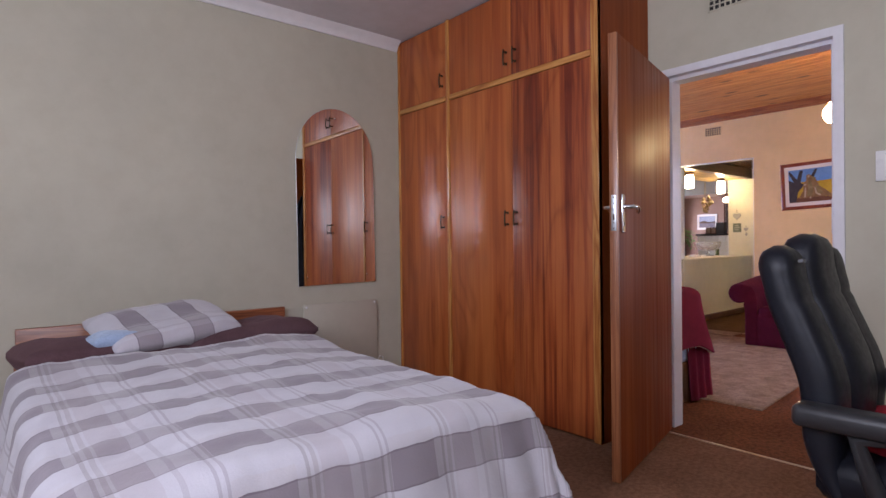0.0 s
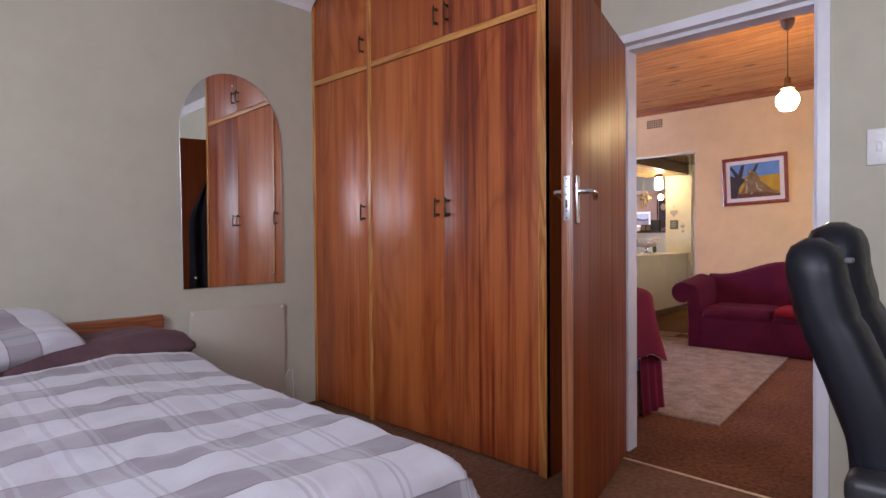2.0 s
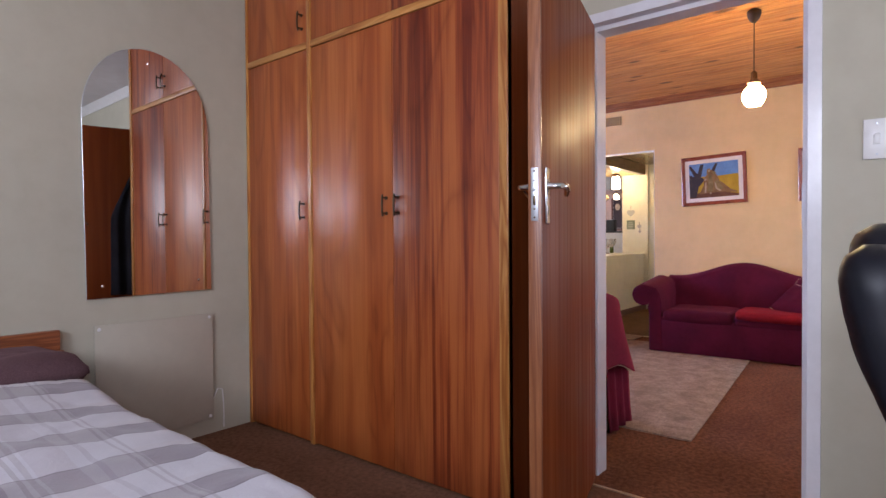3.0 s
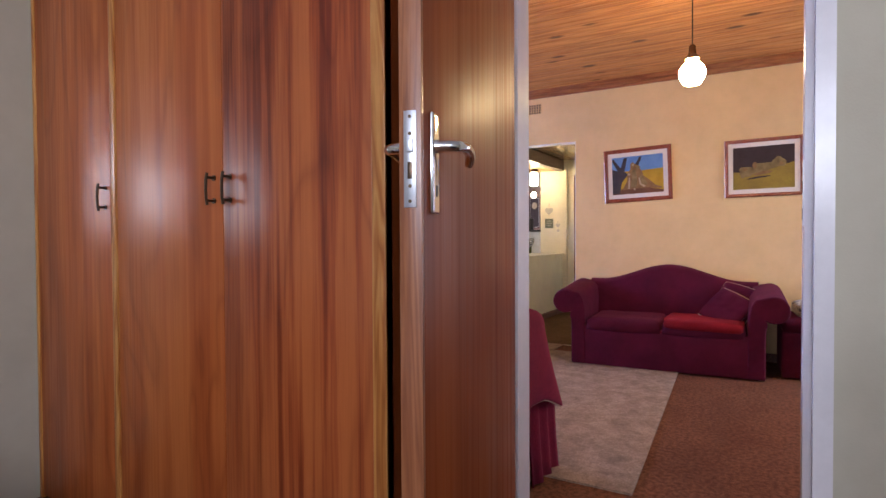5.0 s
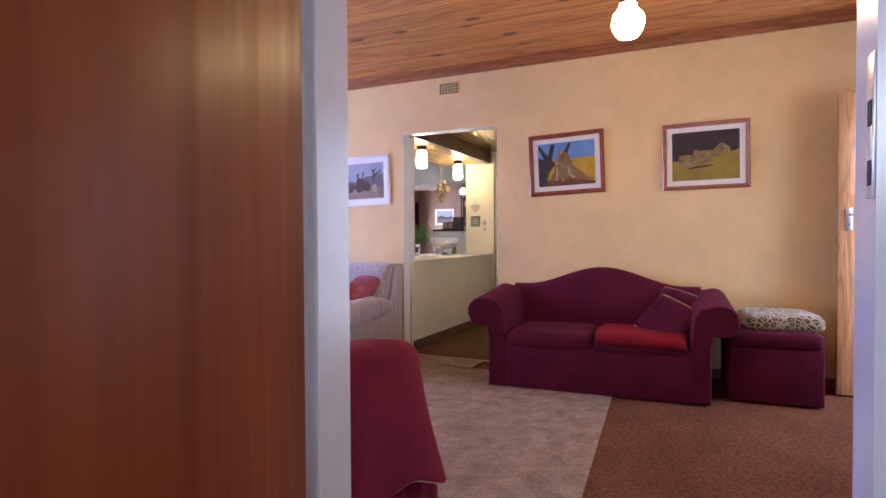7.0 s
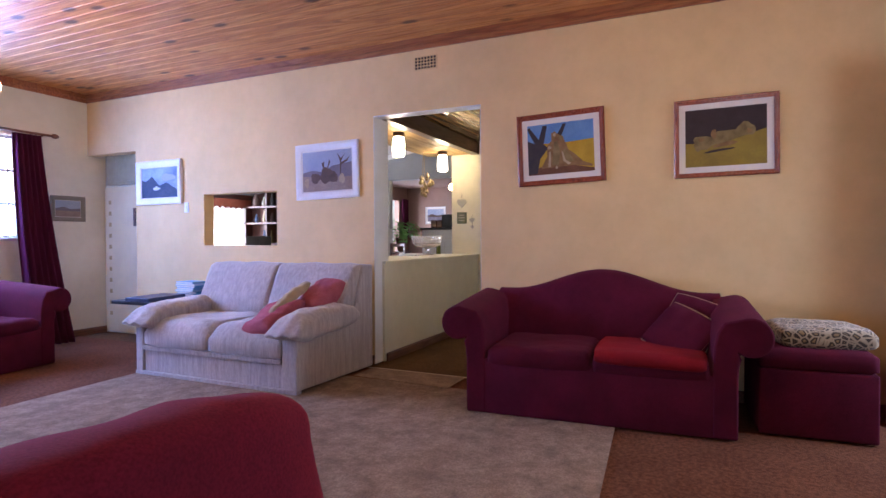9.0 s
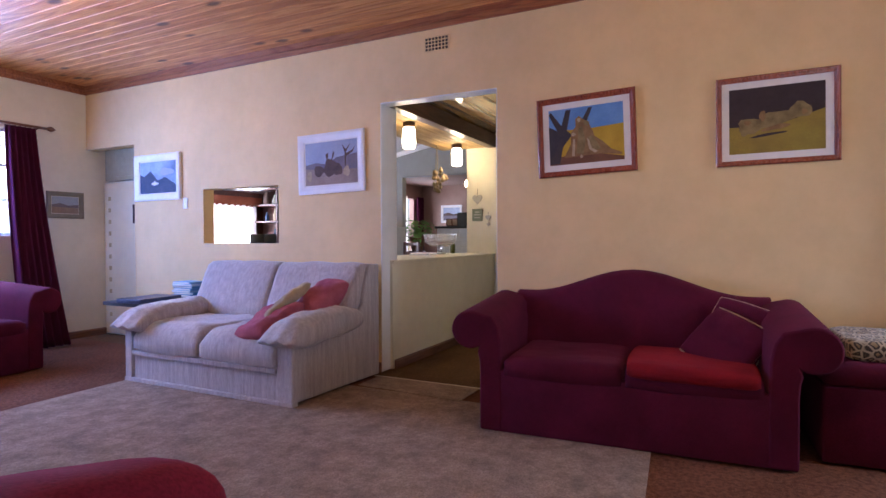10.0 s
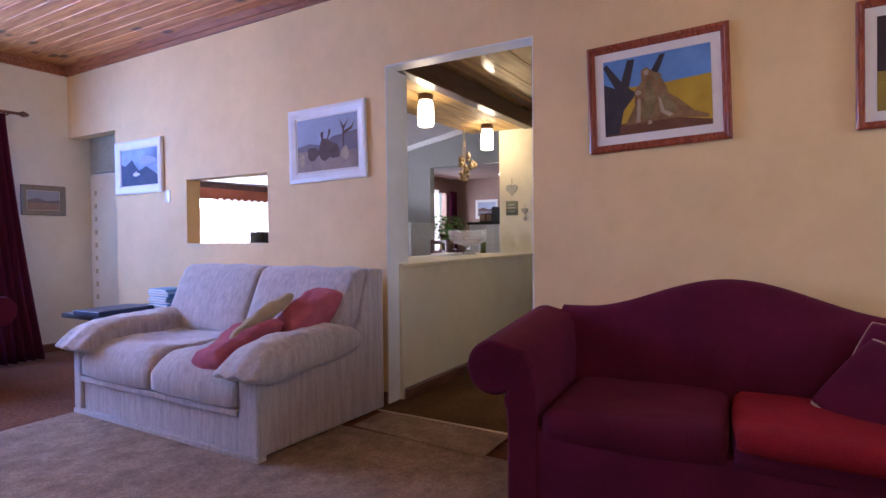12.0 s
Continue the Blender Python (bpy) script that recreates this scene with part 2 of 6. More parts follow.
    c = mix(m, "MULTIPLY", 0.5, c, ramp(m, w.outputs[0], [(0.35, (0.85, 0.84, 0.86)), (0.6, (1, 1, 1))]))
    join(m, c, b.inputs["Base Color"])
    b.inputs["Sheen Weight"].default_value = 0.3
    b.inputs["Specular IOR Level"].default_value = 0.1
    crumple = node(m, "ShaderNodeTexNoise", Scale=24.0, Detail=4.0, Roughness=0.6, Distortion=0.8)
    join(m, tc.outputs["UV"], crumple.inputs["Vector"])
    bump(m, b, crumple.outputs[0], 0.22, 0.010)
    return m


SAGE = plaster("sage_paint", (0.50, 0.47, 0.37))
PEACH = plaster("apricot_paint", (0.77, 0.545, 0.272), stain=0.06)
CREAM = plaster("cream_paint", (0.74, 0.70, 0.54))
WHITE_WALL = plaster("white_wall_paint", (0.80, 0.76, 0.66))
REVEAL = plaster("white_reveal_paint", (0.78, 0.79, 0.78), rough=0.45)
GREY_WALL = plaster("grey_wall_paint", (0.30, 0.30, 0.29))
DUSK = plaster("dusty_pink_paint", (0.36, 0.23, 0.185))
CEIL_WHITE = plaster("white_ceiling_paint", (0.74, 0.72, 0.76))
CORNICE = plain("cornice_gloss_white", (0.78, 0.76, 0.76), 0.4, spot=0.05)
FRAME_WHITE = plain("white_gloss_enamel", (0.72, 0.71, 0.74), 0.22, spot=0.06)
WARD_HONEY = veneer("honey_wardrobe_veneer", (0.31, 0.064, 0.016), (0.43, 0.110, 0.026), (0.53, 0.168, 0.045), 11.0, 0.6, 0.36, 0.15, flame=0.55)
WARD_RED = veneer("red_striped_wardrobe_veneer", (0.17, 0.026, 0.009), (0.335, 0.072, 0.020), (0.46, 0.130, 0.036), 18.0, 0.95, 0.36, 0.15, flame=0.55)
WARD_TRIM = wood("pine_lipping", (0.40, 0.13, 0.03), (0.54, 0.22, 0.055), (0.66, 0.33, 0.10), "z", 0.32, 9.0, knots=3.0)
WARD_RAIL = wood("pine_rail_lipping", (0.40, 0.13, 0.03), (0.54, 0.22, 0.055), (0.66, 0.33, 0.10), "y", 0.32, 9.0, knots=3.0)
LEAF = veneer("door_veneer", (0.185, 0.036, 0.008), (0.250, 0.054, 0.011), (0.31, 0.077, 0.015), 5.0, 0.6, 0.42, 0.04, wave=0.04, flame=0.10)
LEAF.node_tree.nodes["Principled BSDF"].inputs["Specular IOR Level"].default_value = 0.16
LEAF_EDGE = wood("door_lipping", (0.23, 0.078, 0.032), (0.29, 0.104, 0.042), (0.35, 0.14, 0.06), "z", 0.35, 10.0)
DARK_WOOD = wood("dark_carcass_wood", (0.06, 0.018, 0.010), (0.09, 0.026, 0.014), (0.12, 0.036, 0.018), "z", 0.4, 7.0)
HEAD_WOOD = wood("headboard_wood", (0.20, 0.06, 0.025), (0.28, 0.09, 0.035), (0.36, 0.13, 0.05), "x", 0.35, 9.0)
CEIL_WOOD = wood("pine_ceiling_boards", (0.46, 0.165, 0.045), (0.60, 0.25, 0.075), (0.72, 0.35, 0.12), "y", 0.45, 6.0, knots=5.0, island=True, coat=0.1)
TRIM_WOOD = wood("ceiling_trim_wood", (0.26, 0.08, 0.03), (0.34, 0.12, 0.045), (0.42, 0.16, 0.06), "y", 0.35, 8.0)
BEAM_WOOD = wood("dark_beam_wood", (0.05, 0.022, 0.014), (0.08, 0.035, 0.022), (0.10, 0.045, 0.028), "x", 0.4, 7.0)
HALL_BOARDS = wood("hall_ceiling_boards", (0.30, 0.18, 0.07), (0.38, 0.24, 0.10), (0.46, 0.30, 0.13), "x", 0.14, 5.0, island=True)
SOFFIT = wood("soffit_boards", (0.30, 0.19, 0.06), (0.40, 0.27, 0.09), (0.48, 0.33, 0.12), "x", 0.55, 5.0, island=True, coat=0.0)
SKIRT_WOOD = wood("skirting_wood", (0.12, 0.05, 0.03), (0.17, 0.075, 0.045), (0.22, 0.10, 0.06), "x", 0.4, 8.0)
OUT_DOOR = wood("framed_door_wood", (0.34, 0.16, 0.07), (0.46, 0.235, 0.11), (0.55, 0.30, 0.15), "z", 0.3, 10.0)
BASE_WOOD = wood("pale_base_wood", (0.36, 0.20, 0.09), (0.46, 0.27, 0.13), (0.54, 0.34, 0.17), "z", 0.4, 9.0)
PIC_WOOD = wood("mahogany_frame_wood", (0.20, 0.04, 0.02), (0.29, 0.065, 0.03), (0.36, 0.09, 0.045), "y", 0.25, 14.0)
CARPET_BED = carpet("tan_brown_carpet", (0.26, 0.135, 0.083), (0.205, 0.102, 0.060))
CARPET_LIV = carpet("rust_brown_carpet", (0.205, 0.084, 0.044), (0.155, 0.060, 0.031), scale=150.0, mottled=0.85)
RUG = carpet("beige_pile", (0.37, 0.272, 0.20), (0.245, 0.172, 0.125), scale=120.0, blotch=7.0, mottled=0.35)
HALL_FLOOR = carpet("hall_brown_carpet", (0.17, 0.095, 0.045), (0.12, 0.065, 0.03))
MAROON = fabric("maroon_upholstery", (0.105, 0.008, 0.028), (0.072, 0.006, 0.020), sheen=0.25)
RED = fabric("scarlet_cotton", (0.28, 0.012, 0.021), (0.20, 0.009, 0.016), sheen=0.15)
THROW = fabric("crimson_throw_cloth", (0.195, 0.014, 0.036), (0.145, 0.011, 0.030), scale=180.0, sheen=0.3)
PIPING = fabric("pale_piping", (0.55, 0.36, 0.26))
OATMEAL = fabric("oatmeal_streaked_velour", (0.53, 0.475, 0.475), (0.375, 0.325, 0.325), streak=(9, 9, 0.7), scale=42.0, sheen=0.45, blotch=4.5)
ROSE = fabric("rose_cotton", (0.44, 0.125, 0.165), (0.32, 0.075, 0.105), blotch=9.0)
STRAW = fabric("straw_tassel_cloth", (0.50, 0.39, 0.25))
PLUM = fabric("plum_brown_cotton", (0.115, 0.062, 0.068), (0.085, 0.045, 0.05))
CURTAIN = fabric("wine_curtain_cloth", (0.10, 0.012, 0.045), (0.06, 0.008, 0.028), streak=(6, 6, 0.4), sheen=0.3)
BLUE_CLOTH = fabric("pale_blue_cotton", (0.40, 0.50, 0.66), (0.28, 0.38, 0.56))
PLAID = plaid("check_cotton")
LEATHER = plain("black_leather", (0.0070, 0.0078, 0.0125), 0.42, spot=0.3, scale=40.0)
LEATHER.node_tree.nodes["Principled BSDF"].inputs["Specular IOR Level"].default_value = 0.3
UNDYED = plain("worn_grey_leather", (0.09, 0.09, 0.10), 0.6)
BLACK = plain("black_plastic", (0.018, 0.018, 0.020), 0.4)
CHROME = plain("chrome", (0.72, 0.73, 0.76), 0.14, 1.0, spot=0.06)
STEEL = plain("brushed_steel", (0.62, 0.65, 0.70), 0.34, 1.0, spot=0.1)
BRONZE = plain("dark_bronze", (0.11, 0.075, 0.05), 0.35, 0.9)
PLASTIC_WHITE = plain("white_switch_plastic", (0.78, 0.77, 0.76), 0.3, spot=0.03)
HOLE = plain("dark_recess", (0.02, 0.018, 0.016), 0.8)
STRIP = plain("brass_strip", (0.62, 0.50, 0.36), 0.35, 0.8)
MIRROR_SILVER = material("mirror_silver", (0.86, 0.88, 0.88), 0.015, 1.0)[0]
GLASS = glass("clear_glass")
CUT_GLASS = glass("cut_crystal", (0.97, 0.98, 0.98), 0.06)
CUT_GLASS.node_tree.nodes["Principled BSDF"].inputs["Transmission Weight"].default_value = 0.85
GLOBE = glow("lit_opal_glass", (1.0, 0.76, 0.36), 105.0)
SHADE_GLOW = glow("lit_cylinder_glass", (1.0, 0.80, 0.45), 38.0)
DAYGLOW = glow("bright_sky_backdrop", (0.86, 0.93, 1.0), 9.0)
BROWN_CORD = plain("brown_flex", (0.05, 0.03, 0.02), 0.5)
HEATER = plain("heater_panel_paint", (0.50, 0.46, 0.37), 0.45, spot=0.04)
WALLPAPER = plaster("cream_vinyl_paper", (0.78, 0.66, 0.42), rough=0.35)
STENCIL = plain("ochre_stencil", (0.50, 0.35, 0.14), 0.5)
GREYGREEN = plain("grey_green_gloss", (0.36, 0.33, 0.22), 0.35)
WHITE_PAINT = plain("white_picture_frame_paint", (0.76, 0.74, 0.74), 0.4, spot=0.06)
MOUNT = plain("ivory_mount_board", (0.74, 0.69, 0.64), 0.7, spot=0.05)
DULL_GOLD = plain("dull_gilt", (0.24, 0.21, 0.16), 0.45, 0.2)


def paint(name, a, b_, scale=9.0):
    return fabric("paint_" + name, a, b_, scale=420.0, rough=0.6, sheen=0.0, blotch=scale)


P_SKY = paint("sky_blue", (0.17, 0.33, 0.62), (0.12, 0.26, 0.55))
P_YELLOW = paint("ochre_yellow", (0.55, 0.36, 0.04), (0.45, 0.28, 0.03))
P_DARKTREE = paint("slate_trunk", (0.045, 0.04, 0.05), (0.075, 0.06, 0.06))
P_TAN = paint("tan_fur", (0.32, 0.19, 0.085), (0.20, 0.11, 0.05), 16.0)
P_EARTH = paint("red_earth", (0.14, 0.06, 0.035), (0.20, 0.09, 0.05))
P_UMBER = paint("umber_dark", (0.060, 0.042, 0.045), (0.045, 0.03, 0.03))
P_OLIVE = paint("olive_gold", (0.33, 0.24, 0.045), (0.24, 0.16, 0.04), 5.0)
P_KHAKI = paint("khaki_form", (0.30, 0.22, 0.10), (0.17, 0.12, 0.055), 18.0)
P_PALE = paint("pale_form", (0.52, 0.40, 0.27), (0.36, 0.27, 0.17), 16.0)
P_HAZE = paint("hazy_sky", (0.42, 0.46, 0.58), (0.33, 0.37, 0.50), 4.0)
P_HILL = paint("hazy_hill", (0.17, 0.15, 0.19), (0.24, 0.20, 0.22))
P_DUST = paint("dusty_ground", (0.36, 0.27, 0.22), (0.27, 0.19, 0.16))
P_BROWN = paint("brown_shapes", (0.10, 0.065, 0.055), (0.15, 0.095, 0.075), 14.0)
P_CLOUD = paint("cloud_blue", (0.38, 0.50, 0.66), (0.14, 0.20, 0.32), 5.0)
P_DEEP = paint("deep_slate_blue", (0.05, 0.08, 0.14), (0.09, 0.11, 0.17), 8.0)
P_WHITE = paint("white_cottage", (0.75, 0.73, 0.70), (0.66, 0.62, 0.58))


def sheer(name, color):
    """Thin net that lets daylight through."""
    m, b = material(name, color, 0.9)
    t = node(m, "ShaderNodeBsdfTranslucent")
    t.inputs["Color"].default_value = (*color, 1)
    mx = node(m, "ShaderNodeMixShader")
    mx.inputs[0].default_value = 0.75
    out = m.node_tree.nodes["Material Output"]
    join(m, b.outputs[0], mx.inputs[1])
    join(m, t.outputs[0], mx.inputs[2])
    join(m, mx.outputs[0], out.inputs["Surface"])
    return m


# ---------------------------------------------------------------- building helpers
def mesh_object(name, bm, mat, smooth=None):
    me = bpy.data.meshes.new(name)
    bmesh.ops.recalc_face_normals(bm, faces=bm.faces)
    bm.to_mesh(me)
    bm.free()
    for m in mat if isinstance(mat, (list, tuple)) else [mat]:
        me.materials.append(m)
    if smooth:
        me.shade_smooth()
        if smooth < 180:
            me.set_sharp_from_angle(angle=radians(smooth))
    return new(name, me)


def part(name, bm, mat, parent, label="", smooth=40):
    ob = mesh_object(name, bm, mat, smooth)
    ob.parent = parent
    if label:
        tagged(ob, label)
    return ob


def thing(name, m, label, category, group="", kind=""):
    ob = new(name)
    ob.empty_display_size = 0.1
    ob.matrix_world = m
    return tagged(ob, label, category, group, kind)


def structure(name, bm, mat, label, category, smooth=None):
    return tagged(mesh_object(name, bm, mat, smooth), label, category, kind="structure")


def box(bm, x0, x1, y0, y1, z0, z1, bevel=0.0, segments=2, mat=0):
    r = bmesh.ops.create_cube(bm, size=1.0, matrix=Matrix.Translation(((x0 + x1) / 2, (y0 + y1) / 2, (z0 + z1) / 2)) @ Matrix.Diagonal((abs(x1 - x0), abs(y1 - y0), abs(z1 - z0), 1)))
    faces = {f for v in r["verts"] for f in v.link_faces}
    for f in faces:
        f.material_index = mat
    if bevel:
        edges = {e for v in r["verts"] for e in v.link_edges}
        out = bmesh.ops.bevel(bm, geom=list(edges), offset=bevel, segments=segments, profile=0.5, affect="EDGES")
        for f in out["faces"]:
            f.material_index = mat
    return bm


def solid(*args, **kw):
    return box(bmesh.new(), *args, **kw)


def tube(bm, points, radius, sides=10, mat=0, caps=True):
    """A round bar along points; radius may be a list."""
    pts = [Vector(p) for p in points]
    rings = []
    side = None
    for k, p in enumerate(pts):
        d = (pts[min(k + 1, len(pts) - 1)] - pts[max(k - 1, 0)]).normalized()
        if side is None:
            side = d.orthogonal().normalized()
        side = (side - d * side.dot(d)).normalized()
        up = d.cross(side)
        r = radius[k] if isinstance(radius, (list, tuple)) else radius
        rings.append([bm.verts.new(p + r * (math.cos(a) * side + math.sin(a) * up)) for a in (2 * math.pi * j / sides for j in range(sides))])
    skin(bm, rings, True, caps, mat)
    return bm


def skin(bm, rings, closed=True, caps=True, mat=0):
    for a, b in zip(rings, rings[1:]):
        n = len(a)
        for j in range(n if closed else n - 1):
            f = bm.faces.new((a[j], a[(j + 1) % n], b[(j + 1) % n], b[j]))
            f.material_index = mat
    if caps and closed:
        bm.faces.new(rings[0][::-1]).material_index = mat
        bm.faces.new(rings[-1]).material_index = mat
    return bm


def lathe(bm, profile, centre=(0, 0, 0), sides=28, mat=0):
    """A turned body from (radius, z) pairs."""
    rings = []
    for r, z in profile:
        rings.append([bm.verts.new((centre[0] + r * math.cos(a), centre[1] + r * math.sin(a), centre[2] + z)) for a in (2 * math.pi * j / sides for j in range(sides))])
    return skin(bm, rings, True, True, mat)


def loft(sections, caps=True):
    bm = bmesh.new()
    return skin(bm, [[bm.verts.new(p) for p in s] for s in sections], True, caps)


def cushion(w, d, h, puff=0.35, seed=0, wrinkle=0.006, n=22, corner=0.12, thin=0.22):
    """A stuffed pad, w x d x h about its centre, with full middle, thin seams and creases."""
    bm = bmesh.new()
    tops, bots = [], []
    for i in range(n + 1):
        rt, rb = [], []
        for j in range(n + 1):
            u, v = 2 * i / n - 1, 2 * j / n - 1
            x = u * math.sqrt(max(0, 1 - corner * v * v * (abs(u) ** 3))) * w / 2
            y = v * math.sqrt(max(0, 1 - corner * u * u * (abs(v) ** 3))) * d / 2
            f = max(0.0, (1 - abs(u) ** 4) * (1 - abs(v) ** 4)) ** puff
            k = noise.noise((x * 6 + seed * 7.1, y * 6, seed * 3.3)) * wrinkle * 2 + noise.noise((x * 17, y * 17 + seed, 2.0)) * wrinkle
            z = h / 2 * (thin + (1 - thin) * f)
            rt.append(bm.verts.new((x, y, z + k * f)))
            rb.append(bm.verts.new((x, y, -z + k * 0.4)))
        tops.append(rt)
        bots.append(rb)
    for i in range(n):
        for j in range(n):
            bm.faces.new((tops[i][j], tops[i + 1][j], tops[i + 1][j + 1], tops[i][j + 1]))
            bm.faces.new((bots[i][j], bots[i][j + 1], bots[i + 1][j + 1], bots[i + 1][j]))
    rim_t = [tops[i][0] for i in range(n + 1)] + [tops[n][j] for j in range(1, n + 1)] + [tops[i][n] for i in range(n - 1, -1, -1)] + [tops[0][j] for j in range(n - 1, 0, -1)]
    rim_b = [bots[i][0] for i in range(n + 1)] + [bots[n][j] for j in range(1, n + 1)] + [bots[i][n] for i in range(n - 1, -1, -1)] + [bots[0][j] for j in range(n - 1, 0, -1)]
    m = len(rim_t)
    for k in range(m):
        bm.faces.new((rim_t[k], rim_b[k], rim_b[(k + 1) % m], rim_t[(k + 1) % m]))
    return bm


def moved(bm, m):
    bmesh.ops.transform(bm, matrix=m, verts=bm.verts)
    return bm


def wall(name, axis, p0, p1, u0, u1, z0, z1, holes, mat, label, category="wall"):
    """A wall of real thickness between planes p0 and p1 of an axis, with openings (u0, u1, z0, z1) through it."""
    us = sorted({u0, u1, *[h[0] for h in holes], *[h[1] for h in holes]})
    zs = sorted({z0, z1, *[h[2] for h in holes], *[h[3] for h in holes]})
    us, zs = [u for u in us if u0 <= u <= u1], [z for z in zs if z0 <= z <= z1]
    bm = bmesh.new()
    cache = {}

    def vert(p, u, z):
        key = (p, round(u, 5), round(z, 5))
        if key not in cache:
            cache[key] = bm.verts.new((p, u, z) if axis == "x" else (u, p, z))
        return cache[key]

    def full(i, j):
        if not (0 <= i < len(us) - 1 and 0 <= j < len(zs) - 1):
            return False
        cu, cz = (us[i] + us[i + 1]) / 2, (zs[j] + zs[j + 1]) / 2
        return not any(a < cu < b and c < cz < d for a, b, c, d in holes)

    for i in range(len(us) - 1):
        for j in range(len(zs) - 1):
            if not full(i, j):
                continue
            a, b, c, d = us[i], us[i + 1], zs[j], zs[j + 1]
            for p in (p0, p1):
                bm.faces.new([vert(p, *q) for q in ((a, c), (b, c), (b, d), (a, d))])
            for (di, dj), (q, r) in (((-1, 0), ((a, c), (a, d))), ((1, 0), ((b, c), (b, d))), ((0, -1), ((a, c), (b, c))), ((0, 1), ((a, d), (b, d)))):
                if not full(i + di, j + dj):
                    bm.faces.new((vert(p0, *q), vert(p1, *q), vert(p1, *r), vert(p0, *r)))
    return structure(name, bm, mat, label, category)


# ---------------------------------------------------------------- the shell
BX0, BX1, BY0, BY1, BZ = -1.5, 3.13, -1.5, 3.575, 2.68
LX0, LX1, LY0, LY1, LZ = 3.25, 7.06, -0.65, 7.27, 2.64
DOOR_Y0, DOOR_Y1, DOOR_Z = 0.777, 1.666, 2.075
OPEN_Y0, OPEN_Y1, OPEN_Z = 2.635, 3.588, 2.07

structure("floor_bedroom", solid(BX0, 3.06, BY0, BY1, -0.2, 0.0), CARPET_BED, "tan brown bedroom carpet, worn and plain", "carpet")
structure("floor_living", solid(3.06, 6.93, LY0, LY1, -0.2, 0.0), CARPET_LIV, "rust brown flecked living room carpet", "carpet")
structure("floor_hall", solid(6.93, 16.2, 2.3, 9.3, -0.2, 0.0), HALL_FLOOR, "dark brown hall carpet beyond the living room", "carpet")
structure("floor_hall_edge", solid(6.93, 7.3, LY0, 2.3, -0.2, 0.0), CARPET_LIV, "rust brown carpet along the far wall", "carpet")
structure("floor_porch", solid(3.25, 8.2, -4.0, LY0, -0.2, -0.02), CREAM, "pale concrete porch outside the open door", "floor")

wall("wall_bedroom_head", "y", BY1, BY1 + 0.15, BX0 - 0.15, BX1, 0, BZ, [], SAGE, "sage grey painted plaster wall behind the bed")
wall("wall_bedroom_door", "x", BX1, LX0, BY0, BY1 + 0.15, 0, BZ + 0.05, [(DOOR_Y0, DOOR_Y1, 0, DOOR_Z)], SAGE, "sage grey painted wall with the bedroom doorway")
# south opening is added for the fill lamp
wall("wall_bedroom_south", "y", BY0 - 0.15, BY0, BX0 - 0.15, BX1 + 0.12, 0, BZ, [(-1.4, 0.4, 1.5, 2.4)], SAGE, "sage grey painted wall with an unseen window")
wall("wall_bedroom_west", "x", BX0 - 0.15, BX0, BY0, BY1, 0, BZ, [(-0.2, 1.4, 1.5, 2.4)], SAGE, "sage grey painted wall with an unseen window")
structure("ceiling_bedroom", solid(BX0 - 0.15, BX1 + 0.06, BY0 - 0.15, BY1 + 0.15, BZ, BZ + 0.12), CEIL_WHITE, "white painted bedroom ceiling", "ceiling")

wall("wall_living_far", "x", LX1, 7.18, LY0 - 0.15, LY1, 0, LZ + 0.1, [(OPEN_Y0, OPEN_Y1, 0, OPEN_Z), (4.615, 5.522, 0.992, 1.49), (6.495, LY1, 0, 1.98)], PEACH, "apricot painted wall with doorway and serving hatch")
wall("wall_living_window", "y", LY1, LY1 + 0.2, BX1, 7.4, 0, LZ + 0.1, [(4.45, 6.41, 1.075, 2.09)], WHITE_WALL, "white painted wall with the curtained window")
wall("wall_living_end", "y", LY0 - 0.15, LY0, LX0, LX1, 0, LZ + 0.1, [(6.08, 6.92, 0, 2.06)], PEACH, "apricot painted wall with the open outer door")
wall("wall_living_bedroom_side", "x", BX1 + 0.004, LX0, BY1 + 0.15, LY1, 0, LZ + 0.1, [], PEACH, "apricot painted wall beside the bedrooms")


def board_ceiling(name, x0, x1, y0, y1, z, w, along, mat, label):
    """Tongued boards with V joints, in one mesh."""
    bm = bmesh.new()
    a0, a1 = (x0, x1) if along == "y" else (y0, y1)
    n = max(1, round((a1 - a0) / w))
    for k in range(n):
        a, b = a0 + (a1 - a0) * k / n + 0.0015, a0 + (a1 - a0) * (k + 1) / n - 0.0015
        prof = [(a, z + 0.015), (a, z + 0.004), (a + 0.004, z), (b - 0.004, z), (b, z + 0.004), (b, z + 0.015)]
        ends = (y0, y1) if along == "y" else (x0, x1)
        rings = [[bm.verts.new((p, e, q) if along == "y" else (e, p, q)) for p, q in prof] for e in ends]
        skin(bm, rings)
    box(bm, x0, x1, y0, y1, z + 0.0155, z + 0.10)
    return structure(name, bm, mat, label, "ceiling")


board_ceiling("ceiling_living", LX0 + 0.002, LX1 - 0.002, LY0, LY1, LZ, 0.102, "y", CEIL_WOOD, "knotty varnished pine board ceiling")


def moulding(name, prof, runs, mat, label, category="trim"):
    """A moulding of (out, z) profile along straight runs: (start, end, inward normal)."""
    bm = bmesh.new()
    for a, b, nrm in runs:
        rings = [[bm.verts.new((e[0] + nrm[0] * o, e[1] + nrm[1] * o, z)) for o, z in prof] for e in (a, b)]
        skin(bm, rings)
    return structure(name, bm, mat, label, category, 30)


